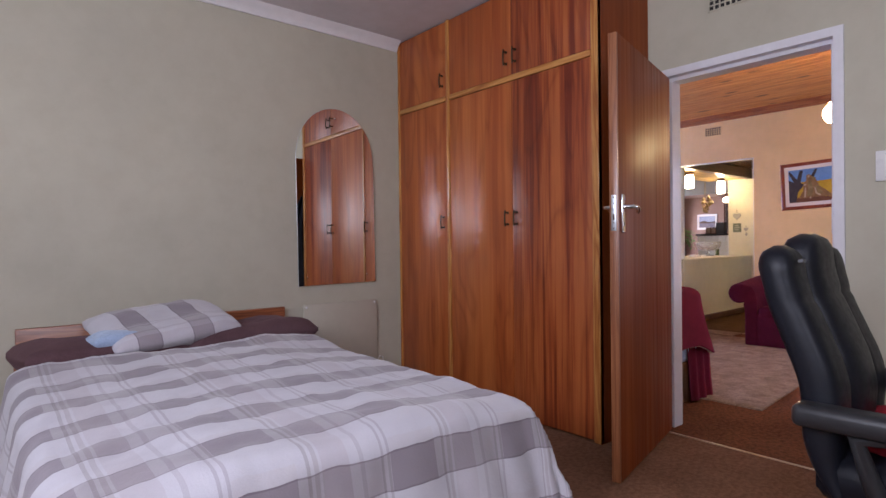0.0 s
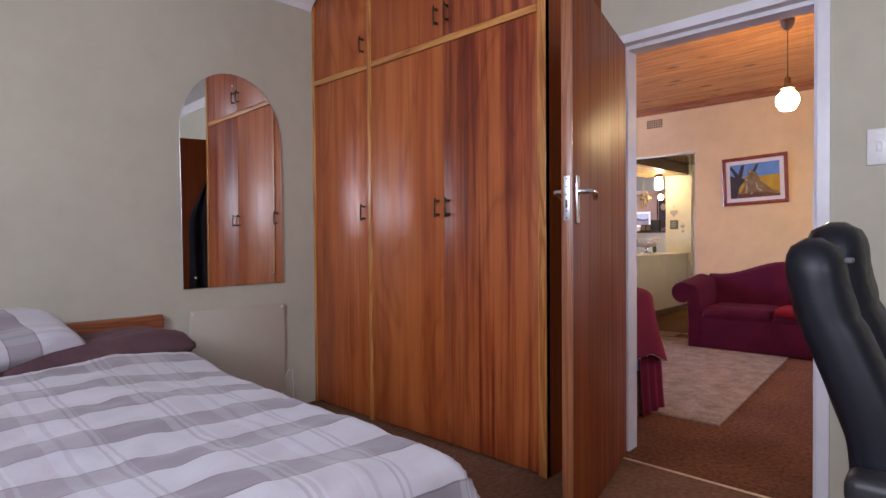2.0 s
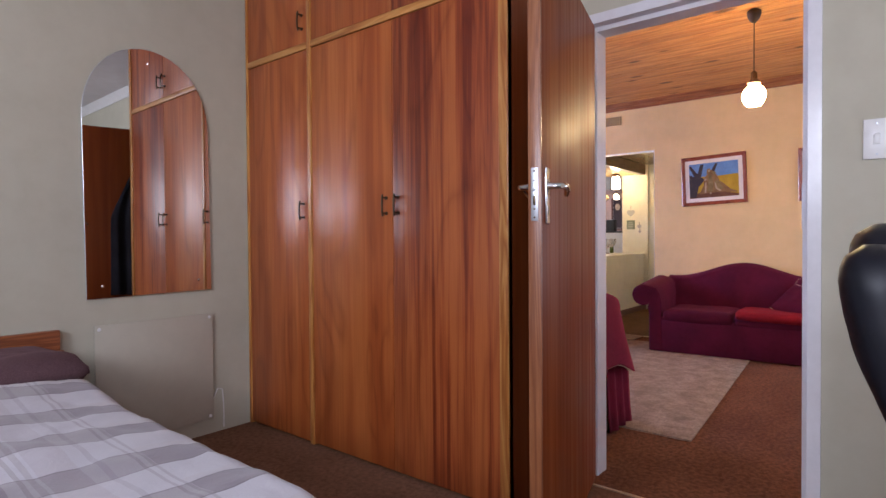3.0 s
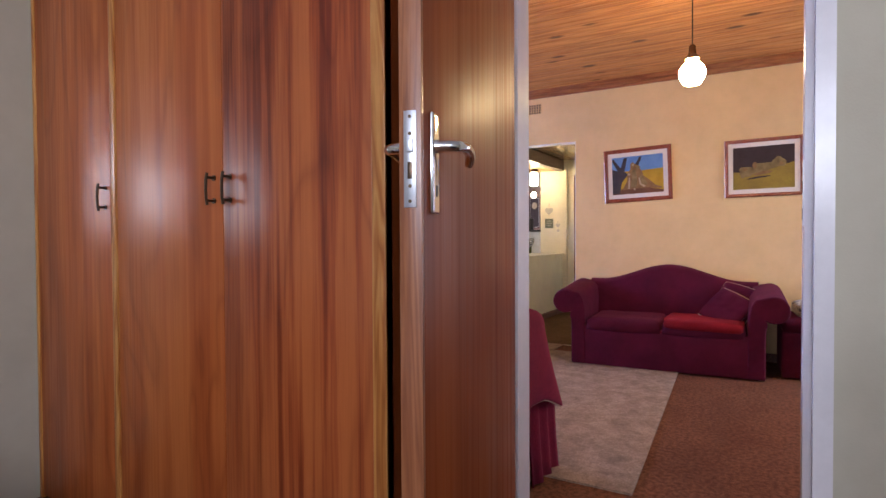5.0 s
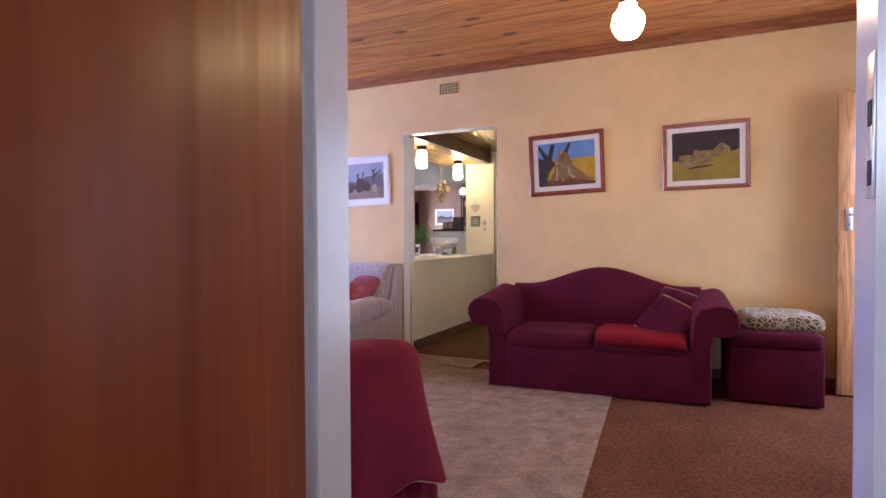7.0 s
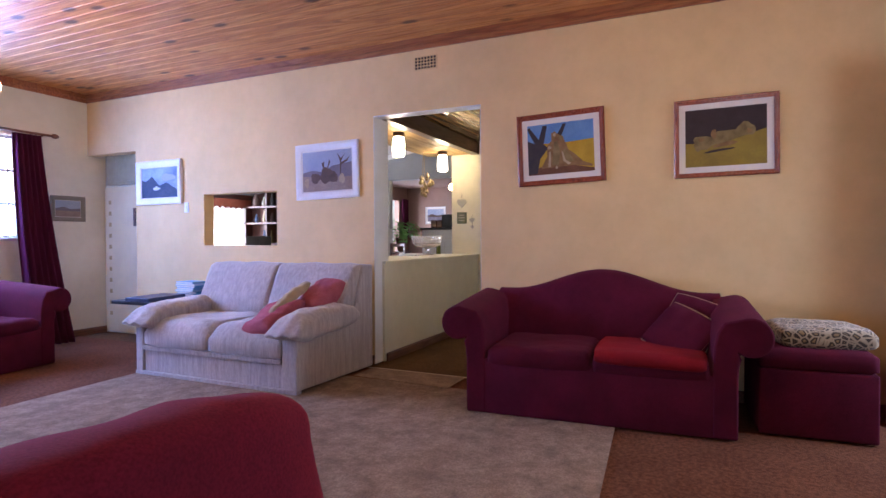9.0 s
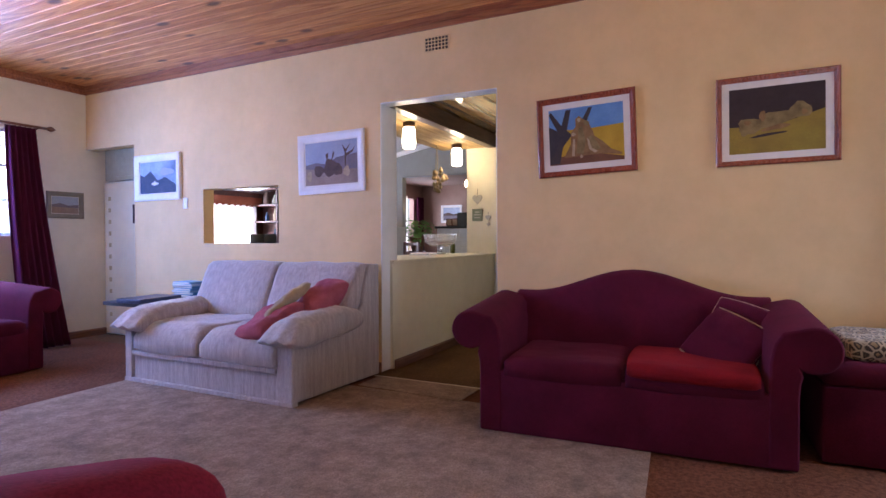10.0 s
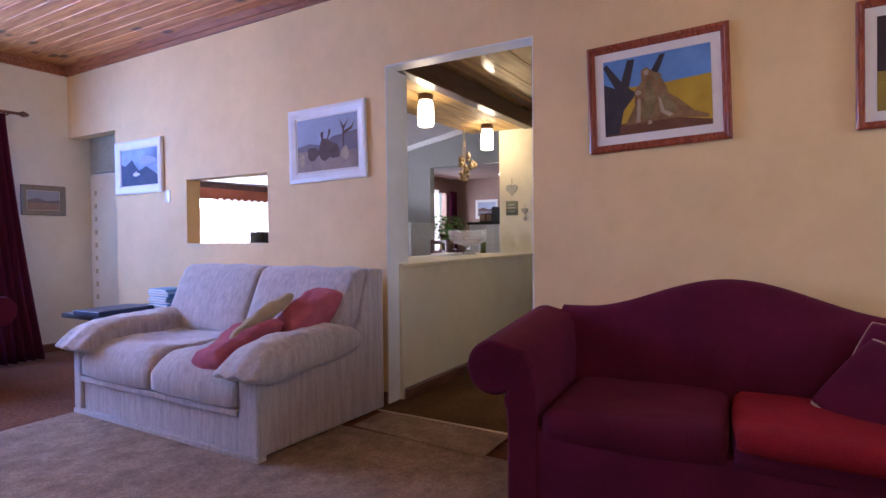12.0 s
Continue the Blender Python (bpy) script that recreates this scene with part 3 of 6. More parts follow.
cove = [(0.0, BZ - 0.075), (0.012, BZ - 0.075), (0.018, BZ - 0.06), (0.035, BZ - 0.032), (0.062, BZ - 0.014), (0.07, BZ - 0.001), (0.0, BZ - 0.001)]
moulding("cornice_bedroom", cove, [((BX0, BY1), (2.60, BY1), (0, -1)), ((BX1, BY0), (BX1, 1.735), (-1, 0)), ((BX0, BY0), (BX1, BY0), (0, 1)), ((BX0, BY0), (BX0, BY1), (1, 0))], CORNICE, "white coved plaster cornice", "cornice")
lz = LZ - 0.001
trim_prof = [(0.0, lz - 0.085), (0.014, lz - 0.085), (0.018, lz - 0.05), (0.030, lz - 0.045), (0.034, lz), (0.0, lz)]
moulding("cornice_living", trim_prof, [((LX1, LY0), (LX1, LY1), (-1, 0)), ((LX0, LY1), (LX1, LY1), (0, -1)), ((LX0, LY0), (LX0, LY1), (1, 0)), ((LX0, LY0), (LX1, LY0), (0, 1))], TRIM_WOOD, "stained timber ceiling trim", "trim")
sk = [(0.0, 0.0), (0.016, 0.0), (0.016, 0.062), (0.008, 0.074), (0.0, 0.074)]
moulding("baseboard_living", sk, [((LX1, -0.6), (LX1, OPEN_Y0), (-1, 0)), ((LX1, OPEN_Y1), (LX1, 6.49), (-1, 0)), ((LX0, LY1), (LX1 + 0.18, LY1), (0, -1)), ((LX0, 1.75), (LX0, LY1), (1, 0)), ((LX0, LY0), (LX0, 0.7), (1, 0)), ((7.18, 3.545), (9.4, 3.545), (0, -1))], SKIRT_WOOD, "dark stained timber baseboard", "baseboard")
structure("threshold_strip_bedroom", solid(3.056, 3.070, DOOR_Y0 + 0.03, DOOR_Y1 - 0.03, 0.0, 0.006, bevel=0.002), STRIP, "thin metal carpet strip in the doorway", "trim")
structure("threshold_strip_hall", solid(6.922, 6.938, OPEN_Y0 + 0.01, OPEN_Y1 - 0.02, 0.0, 0.006, bevel=0.002), STRIP, "thin metal carpet strip at the hall", "trim")


def airbrick(name, m, w, h, label, mat):
    """A perforated vent set in the wall."""
    root = thing(name, m, label, "vent")
    part("backing", solid(-w / 2, w / 2, -h / 2, h / 2, 0.001, 0.003), HOLE, root)
    bm = bmesh.new()
    nx, ny = 7, 4
    tx, ty = w / nx, h / ny
    for i in range(nx + 1):
        box(bm, -w / 2 + i * tx - tx * 0.13, -w / 2 + i * tx + tx * 0.13, -h / 2 - ty * 0.2, h / 2 + ty * 0.2, 0.002, 0.008)
    part("grille_bars", bm, mat, root)
    bm = bmesh.new()
    for j in range(ny + 1):
        box(bm, -w / 2 - tx * 0.2, w / 2 + tx * 0.2, -h / 2 + j * ty - ty * 0.13, -h / 2 + j * ty + ty * 0.13, 0.0025, 0.0075)
    part("grille_rails", bm, mat, root)
    return root


def facing_minus_x(x, y, z, tilt=0.0):
    """Local x runs to the viewer's right, y up and z out of a wall that faces -x."""
    return Matrix.Translation((x, y, z)) @ Matrix(((0, 0, -1, 0), (-1, 0, 0, 0), (0, 1, 0, 0), (0, 0, 0, 1))) @ pose(0, 0, 0, 0, 0, tilt)


def facing_minus_y(x, y, z, tilt=0.0):
    return Matrix.Translation((x, y, z)) @ Matrix(((1, 0, 0, 0), (0, 0, -1, 0), (0, 1, 0, 0), (0, 0, 0, 1))) @ pose(0, 0, 0, 0, 0, tilt)


airbrick("air_vent", facing_minus_x(LX1, 3.10, 2.445), 0.19, 0.10, "small perforated air brick, apricot painted", PEACH)
airbrick("air_vent", facing_minus_x(BX1, 1.28, 2.40), 0.20, 0.11, "small perforated air brick, sage painted", SAGE)


def switch_plate(m, label, w=0.07, h=0.125):
    root = thing("light_switch", m, label, "light switch")
    part("plate", solid(-w / 2, w / 2, -h / 2, h / 2, 0.0, 0.009, bevel=0.003), PLASTIC_WHITE, root)
    part("rocker", solid(-0.009, 0.009, -0.018, 0.018, 0.009, 0.015, bevel=0.002), PLASTIC_WHITE, root)
    for s in (-1, 1):
        part("screw", lathe(bmesh.new(), [(0.0035, 0.009), (0.0035, 0.0105), (0.001, 0.011)], (0, s * h * 0.38, 0), 10), STEEL, root)
    return root


switch_plate(facing_minus_x(BX1, 0.612, 1.418), "white plastic light switch beside the bedroom doorway", 0.075, 0.135)
switch_plate(facing_minus_x(LX1, 5.755, 1.37), "white plastic light switch beside the serving hatch", 0.06, 0.10)

# pressed steel frame of the bedroom doorway
frame_root = tagged(new("door_frame"), "white gloss pressed steel door frame, chipped at the lock", "door frame", kind="structure")
fy0, fy1, fz = DOOR_Y0, DOOR_Y1, DOOR_Z


def frame_section(inward):
    """Profile (across opening from wall edge, x) of the folded steel frame."""
    return [(0.0, 3.115), (0.042, 3.115), (0.042, 3.165), (0.062, 3.167), (0.062, 3.262), (0.0, 3.262)]


for name, y_edge, sgn in (("jamb", fy1, -1), ("jamb", fy0, 1)):
    sec = frame_section(1)
    part(name, loft([[(x, y_edge + sgn * (o - 0.012), z) for o, x in sec] for z in (0.0, fz - 0.03)]), FRAME_WHITE, frame_root, smooth=None)
part("head", loft([[(x, y, fz + 0.012 - o) for o, x in frame_section(1)] for y in (fy0 - 0.012, fy1 + 0.012)]), FRAME_WHITE, frame_root, smooth=None)
part("strike_plate", solid(3.168, 3.20, fy0 + 0.050, fy0 + 0.0525, 1.12, 1.29, bevel=0.001), STEEL, frame_root, "steel strike plate")
for z0, z1 in ((1.135, 1.165), (1.205, 1.235)):
    part("latch_hole", solid(3.176, 3.192, fy0 + 0.0526, fy0 + 0.0534, z0, z1), HOLE, frame_root)

# partition, hall and rooms past the doorway
wall("wall_half_height", "y", 3.56, 3.80, 7.18, 9.40, 0, 0.83, [], CREAM, "cream painted half wall along the hall")
structure("counter_top", solid(7.18, 9.40, 3.545, 4.25, 0.832, 0.858, bevel=0.004), CREAM, "cream painted counter top on the half wall", "counter")
structure("pier_hall", solid(7.182, 7.30, 3.59, 3.80, 0.0, 2.2), REVEAL, "white painted reveal beside the hall doorway", "wall")
structure("reveal_lining_left", solid(LX1 + 0.001, 7.181, OPEN_Y1 - 0.006, OPEN_Y1 - 0.0005, 0.0, OPEN_Z - 0.007), REVEAL, "white painted side of the hall doorway", "reveal")
structure("reveal_lining_top", solid(LX1 + 0.001, 7.181, OPEN_Y0 + 0.001, OPEN_Y1 - 0.001, OPEN_Z - 0.0065, OPEN_Z - 0.0005), REVEAL, "white painted top of the hall doorway", "reveal")
structure("reveal_lining_right", solid(LX1 + 0.001, 7.181, OPEN_Y0 + 0.0005, OPEN_Y0 + 0.006, 0.0, OPEN_Z - 0.007), REVEAL, "white painted side of the hall doorway", "reveal")
wall("wall_hall_column", "x", 9.40, 9.52, 3.50, 3.90, 0, 2.6, [], CREAM, "cream painted pillar at the end of the half wall")
# the opening here is added, out of view, to let the fill lamp in
wall("wall_hall_right", "y", 2.30, 2.45, 7.18, 16.2, 0, 2.6, [(9.7, 11.1, 1.0, 2.0)], CREAM, "cream painted hall wall")
structure("beam_hall", solid(7.18, 9.42, 3.54, 3.64, 2.065, 2.215, bevel=0.008), BEAM_WOOD, "dark stained timber beam over the half wall", "beam")
board_ceiling("ceiling_hall", 7.18, 9.6, 2.45, 4.35, 2.22, 0.19, "x", HALL_BOARDS, "varnished timber board ceiling over the hall")
board_ceiling("ceiling_counter", 7.182, 9.398, 3.642, 4.22, 2.075, 0.145, "x", SOFFIT, "lower varnished board soffit over the counter")
wall("wall_hall_end", "x", 9.44, 9.52, 2.45, 3.50, 0, 2.22, [(2.56, 3.40, 0, 2.0)], CREAM, "cream painted wall with the door at the hall's end")
hall_door = tagged(new("door_hall"), "white painted flush door, closed, in a brown frame", "door", kind="structure")
part("leaf", solid(9.455, 9.495, 2.60, 3.36, 0.006, 1.96, bevel=0.003), REVEAL, hall_door)
for y in (2.562, 3.362):
    part("jamb", solid(9.425, 9.51, y, y + 0.036, 0.0, 1.998, bevel=0.003), SKIRT_WOOD, hall_door, "brown timber jamb")
part("head", solid(9.425, 9.51, 2.599, 3.361, 1.962, 1.998, bevel=0.003), SKIRT_WOOD, hall_door)
part("handle_plate", solid(9.446, 9.455, 3.27, 3.30, 0.95, 1.11, bevel=0.003), STEEL, hall_door)
part("lever", tube(bmesh.new(), [(9.446, 3.285, 1.05), (9.41, 3.285, 1.05), (9.405, 3.27, 1.05), (9.405, 3.18, 1.05)], 0.008, 10), STEEL, hall_door)
wall("wall_kitchen_back", "x", 11.35, 11.47, 2.45, 9.0, 0, 3.6, [(3.9, 5.92, 0, 2.04)], GREY_WALL, "grey painted kitchen wall with a wide opening")
wall("wall_dining_window", "y", 9.0, 9.15, 7.0, 16.2, 0, 3.6, [(7.9, 11.2, 0.7, 1.75)], WHITE_WALL, "white painted dining room wall with a wide window")
wall("wall_far_room_left", "y", 7.8, 7.92, 11.47, 15.5, 0, 3.0, [(14.15, 15.08, 0.75, 1.98)], DUSK, "dusty pink painted wall with a window")
wall("wall_far_room_end", "x", 15.5, 15.62, 2.3, 7.92, 0, 3.0, [], DUSK, "dusty pink painted wall with a hanging picture")
structure("ceiling_far_room", solid(11.47, 15.5, 2.45, 7.8, 2.30, 2.4), DUSK, "dusty pink ceiling of the far room", "ceiling")
wall("wall_dining_far", "x", 11.352, 11.46, 9.0, 9.15, 0, 3.6, [], WHITE_WALL, "white painted end of the dining wall")

# raked ceiling of the kitchen and dining room
bm = bmesh.new()
rk = [(7.18, 4.35, 2.76), (11.35, 4.35, 2.76), (11.35, 9.0, 1.86), (7.18, 9.0, 1.86)]
low = [bm.verts.new(p) for p in rk]
high = [bm.verts.new((x, y, z + 0.1)) for x, y, z in rk]
skin(bm, [low, high])
structure("ceiling_kitchen", bm, CEIL_WHITE, "white raked kitchen ceiling", "ceiling")
structure("ceiling_kitchen_flat", solid(9.6, 11.35, 2.45, 4.35, 2.76, 2.86), CEIL_WHITE, "white kitchen ceiling by the hall", "ceiling")
structure("ceiling_kitchen_face", solid(7.18, 9.6, 4.352, 4.40, 2.22, 2.76), CEIL_WHITE, "white painted edge of the hall ceiling", "ceiling")
bm = bmesh.new()
skin(bm, [[bm.verts.new((11.35 - o, y, z + d)) for o, d in ((0.0, -0.07), (0.03, -0.07), (0.05, -0.002), (0.0, -0.002))] for y, z in ((4.35, 2.76), (9.0, 1.86))])
structure("cornice_kitchen", bm, CORNICE, "white raking cornice", "cornice")

# closed-off doorway beside the window wall
niche = tagged(new("recessed_panel"), "cream vinyl papered panel closing a doorway, with stencilled squares", "panel", kind="structure")
part("panel", solid(7.245, 7.27, 6.42, LY1 - 0.002, 0.02, 1.64), WALLPAPER, niche)
part("transom_box", solid(7.215, 7.27, 6.42, 7.20, 1.66, 2.02, bevel=0.004), GREYGREEN, niche, "grey green gloss box over the panel")
part("transom_panel", solid(7.205, 7.216, 6.50, 7.02, 1.70, 1.98, bevel=0.003), GREYGREEN, niche)
for k in range(11):
    part("stencil", solid(7.2435, 7.2455, 7.155, 7.20, 0.20 + k * 0.125, 0.245 + k * 0.125, bevel=0.0005), STENCIL, niche)
part("backing", solid(7.27, 7.40, 6.40, LY1, 0.0, 2.1), CREAM, niche)


# ---------------------------------------------------------------- bedroom
# fitted wardrobe
W_X, W_Y0, W_Y1, W_RAIL = 2.61, 1.74, BY1 - 0.004, 2.125
ward = thing("wardrobe", pose(W_X, 0, 0), "reddish brown built-in wardrobe with six closed doors", "wardrobe")
part("side_panel", solid(0.0, 0.514, W_Y0, W_Y0 + 0.02, 0.0, BZ - 0.004), LEAF, ward, "dark brown side panel")
part("carcass", solid(0.03, 0.514, W_Y0 + 0.022, W_Y1, 0.06, BZ - 0.006), DARK_WOOD, ward)
part("plinth", solid(0.04, 0.06, W_Y0 + 0.02, W_Y1, 0.0, 0.058), DARK_WOOD, ward)
DIV = 2.977
for a, b in ((W_Y0, W_Y0 + 0.045), (DIV - 0.016, DIV + 0.016), (W_Y1 - 0.02, W_Y1)):
    part("stile", solid(-0.004, 0.03, a, b, 0.0, BZ - 0.006, bevel=0.004), WARD_TRIM, ward, "pale knotty pine stile")
for a, b in ((W_Y0 + 0.046, DIV - 0.017), (DIV + 0.017, W_Y1 - 0.021)):
    part("rail", solid(-0.004, 0.03, a, b, W_RAIL - 0.018, W_RAIL + 0.018, bevel=0.004), WARD_RAIL, ward, "pale knotty pine rail")


def pull_handle(parent, x, y, z):
    """A bar handle on two posts."""
    bm = bmesh.new()
    h = 0.050
    tube(bm, [(x - 0.026, y, z - h), (x - 0.030, y, z - h * 0.6), (x - 0.031, y, z), (x - 0.030, y, z + h * 0.6), (x - 0.026, y, z + h)], 0.0048, 8)
    for s in (-1, 1):
        tube(bm, [(x, y, z + s * h * 0.72), (x - 0.028, y, z + s * h * 0.72)], 0.0045, 8)
        tube(bm, [(x, y, z + s * h * 0.72), (x - 0.004, y, z + s * h * 0.72)], 0.009, 10)
    part("handle", bm, BRONZE, parent, "dark bronze bar handle")


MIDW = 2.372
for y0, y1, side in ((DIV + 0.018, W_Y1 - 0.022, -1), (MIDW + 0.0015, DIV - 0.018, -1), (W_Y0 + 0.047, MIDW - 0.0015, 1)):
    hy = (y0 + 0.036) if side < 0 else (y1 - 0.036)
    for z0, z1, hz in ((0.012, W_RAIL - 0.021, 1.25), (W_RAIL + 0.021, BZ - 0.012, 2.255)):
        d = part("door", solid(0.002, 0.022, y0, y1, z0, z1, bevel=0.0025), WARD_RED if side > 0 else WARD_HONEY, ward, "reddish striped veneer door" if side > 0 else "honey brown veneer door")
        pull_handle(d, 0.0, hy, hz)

# arched wall mirror
mir = thing("wall_mirror", facing_minus_y(2.057, BY1 - 0.0075, 0.815, 0.6) @ pose(0, 0, 0, 0, -1.0, 0), "tall frameless wall mirror with an arched top", "mirror")
mw, mh = 0.312, 1.262


def arch(inset, z):
    pts = [(-mw + inset, inset, z), (mw - inset, inset, z)]
    spring = 0.86
    for k in range(25):
        a = math.pi * k / 24
        pts.append(((mw - inset) * math.cos(a), spring + (mh - spring - inset) * math.sin(a) ** 0.9, z))
    return pts


part("glass_edge", loft([arch(0.0, 0.0), arch(0.0, 0.004)]), STEEL, mir, smooth=None)
part("mirror_plate", loft([arch(0.0015, 0.0042), arch(0.0020, 0.0062)]), MIRROR_SILVER, mir, smooth=None)
for x, z in ((-0.24, 0.06), (0.24, 0.06), (0.0, 1.19)):
    part("mirror_screw", lathe(bmesh.new(), [(0.007, 0.006), (0.007, 0.008), (0.003, 0.0105)], (x, z, 0), 14), CHROME, mir)

# flat panel heater under the mirror
heat = thing("panel_heater", facing_minus_y(2.067, BY1, 0.388), "flat sage painted panel heater under the mirror", "heater")
part("panel", solid(-0.297, 0.297, -0.297, 0.297, 0.022, 0.032, bevel=0.002), HEATER, heat)
for sx in (-1, 1):
    for sz in (-1, 1):
        part("spacer", lathe(bmesh.new(), [(0.011, 0.0), (0.011, 0.022)], (sx * 0.278, sz * 0.278, 0), 12), PLASTIC_WHITE, heat)
        part("screw_cap", lathe(bmesh.new(), [(0.009, 0.032), (0.008, 0.036), (0.004, 0.038)], (sx * 0.278, sz * 0.278, 0), 14), PLASTIC_WHITE, heat, "white screw cap")
cable = bmesh.new()
tube(cable, [(0.30, -0.20, 0.012), (0.335, -0.14, 0.008), (0.365, -0.15, 0.006), (0.372, -0.24, 0.006), (0.372, -0.37, 0.006)], 0.0035, 8)
part("cable", cable, PLASTIC_WHITE, heat, "white cable")

# bed
bed = thing("double_bed", pose(0.88, 2.40, 0), "double bed with a low brown wooden headboard", "bed")
hb = bmesh.new()
box(hb, -0.69, 0.74, 1.112, 1.148, 0.25, 0.69, bevel=0.006)
part("headboard", hb, HEAD_WOOD, bed, "brown wooden headboard")
for x in (-0.675, 0.725):
    part("headboard_post", solid(x - 0.024, x + 0.024, 1.090, 1.111, 0.0, 0.60, bevel=0.006), HEAD_WOOD, bed)
part("base", solid(-0.66, 0.62, -1.02, 1.08, 0.08, 0.26, bevel=0.02), PLUM, bed)
part("mattress", solid(-0.67, 0.63, -1.04, 1.08, 0.26, 0.525, bevel=0.06, segments=4), PLUM, bed, "mattress in a plum brown sheet")
for x in (-0.58, 0.54):
    for y in (-0.92, 0.96):
        part("leg", lathe(bmesh.new(), [(0.028, 0.0), (0.034, 0.08)], (x, y, 0), 14), BLACK, bed)


def bedspread():
    """A checked spread lying over the mattress and hanging down its sides and foot, with soft folds."""
    bm = bmesh.new()
    uvl = bm.loops.layers.uv.new("UVMap")
    X0, X1, Y0, Y1, top = 0.20, 1.445, 1.34, 2.80, 0.555
    r, hang = 0.07, 0.46
    nx, ny = 110, 112
    s0, s1, t0, t1 = X0 - hang, X1 + hang, Y0 - hang, Y1

    def fold(s, a, b):
        """arc length to (along, down) over the two edges"""
        def one(d):
            arc = r * math.pi / 2
            if d <= 0:
                return 0.0, 0.0
            if d < arc:
                q = d / r
                return r * math.sin(q), r * (1 - math.cos(q))
            return r + (d - arc) * 0.16, r + (d - arc) * 0.985
        if s < a:
            o, dn = one(a - s)
            return a - o, dn
        if s > b:
            o, dn = one(s - b)
            return b + o, dn
        return s, 0.0

    grid = {}
    for i in range(nx + 1):
        for j in range(ny + 1):
            s, t = s0 + (s1 - s0) * i / nx, t0 + (t1 - t0) * j / ny
            x, dx = fold(s, X0, X1)
            y, dy = fold(t, Y0, 99)
            down = max(dx, dy) + 0.10 * min(dx, dy)
            if dx > 0.05 and dy > 0.05:
                k = min(dx, dy)
                x += (0.10 if s > X1 else -0.10) * k
                y -= 0.12 * k
            w = 0.016 * math.sin(s * 17 + 2.0 * noise.noise((s * 2, t * 2, 0.0))) * min(1, dy * 5)
            v = 0.015 * math.sin(t * 15 + 2.0 * noise.noise((t * 2, s * 2, 4.0))) * min(1, dx * 5)
            y -= abs(w) if dy else 0.0
            x += (abs(v) if s > X1 else -abs(v)) if dx else 0.0
            crease = 0.014 * noise.noise((s * 3.1, t * 3.1, 1.0)) + 0.010 * noise.noise((s * 9, t * 7, 3.0)) + 0.006 * noise.noise((s * 21, t * 15, 7.0))
            puff = 0.03 * math.sin(min(1, max(0, (s - X0) / (X1 - X0))) * math.pi)
            edge = 0.05 * max(0.0, 1 - (Y1 - t) / 0.22) * (0.5 + 0.5 * math.sin(s * 5.2 + 1.0))
            jag = 0.035 * math.sin(s * 4.1 + 0.7) * max(0.0, 1 - (Y1 - t) / 0.3)
            rise = 0.035 * max(0.0, (t - 1.9) / 0.9)
            z = top + puff + crease + edge * 0.6 + rise - down
            grid[i, j] = (bm.verts.new((x, y + jag, max(0.03, z))), (s, t))
    for i in range(nx):
        for j in range(ny):
            q = [grid[i, j], grid[i + 1, j], grid[i + 1, j + 1], grid[i, j + 1]]
            f = bm.faces.new([v for v, _ in q])
            for l, (_, uv) in zip(f.loops, q):
                l[uvl].uv = (uv[0], uv[1])
    ob = mesh_object("bedspread", bm, PLAID, 180)
    so = ob.modifiers.new("thickness", "SOLIDIFY")
    so.thickness, so.offset = 0.008, 0.0
    return tagged(ob, "white and lilac grey checked bedspread over the bed", "bedspread")


bedspread()


def pillow(name, m, w, d, h, mat, label, seed, category="pillow", group="", uv=False, wrinkle=0.008, thin=0.14, puff=0.5):
    bm = cushion(w, d, h, puff, seed, wrinkle, 26, 0.10, thin)
    if uv:
        lay = bm.loops.layers.uv.new("UVMap")
        for f in bm.faces:
            for l in f.loops:
                l[lay].uv = (l.vert.co.y * 1.0 + 0.1, l.vert.co.x * 1.0 + 0.07)
    ob = mesh_object(name, bm, mat, 180)
    ob.matrix_world = m
    return tagged(ob, label, category, group)


pillow("pillow", pose(0.50, 3.13, 0.585, -4, 4, 4), 0.70, 0.60, 0.16, PLUM, "plum brown pillow lying at the head of the bed", 1, group="bed pillows")
pillow("pillow", pose(1.19, 3.13, 0.59, -4, -3, -3), 0.70, 0.60, 0.17, PLUM, "plum brown pillow lying at the head of the bed", 2, group="bed pillows")
pillow("pillow", pose(0.775, 3.07, 0.70, 14, -4, 10), 0.64, 0.44, 0.13, PLAID, "checked white and grey pillow on the plum pillows", 3, group="bed pillows", uv=True)
pillow("folded_sheet", pose(0.53, 2.93, 0.675, 0, 0, 12), 0.22, 0.14, 0.07, BLUE_CLOTH, "pale blue cotton showing from the pillow", 4, "sheet")

# the open bedroom door
HINGE, TIP = Vector((3.112, 1.625, 0.0)), Vector((2.235, 1.412, 0.0))
swing = math.degrees(math.atan2(TIP.y - HINGE.y, TIP.x - HINGE.x))
leaf_w = (TIP - HINGE).length
door = thing("door_bedroom", pose(HINGE.x, HINGE.y, 0.008, 0, 0, swing), "glossy reddish brown flush door standing open", "door")
LH = 2.025
part("leaf", solid(0.0, leaf_w - 0.012, -0.02, 0.02, 0.0, LH, bevel=0.002), LEAF, door)
part("lipping", solid(leaf_w - 0.0118, leaf_w, -0.02, 0.02, 0.0, LH, bevel=0.0015), LEAF_EDGE, door, "pale worn edge lipping")
part("lock_plate", solid(leaf_w + 0.0003, leaf_w + 0.0022, -0.011, 0.011, 1.137, 1.297, bevel=0.0006), STEEL, door, "bright steel lock plate")
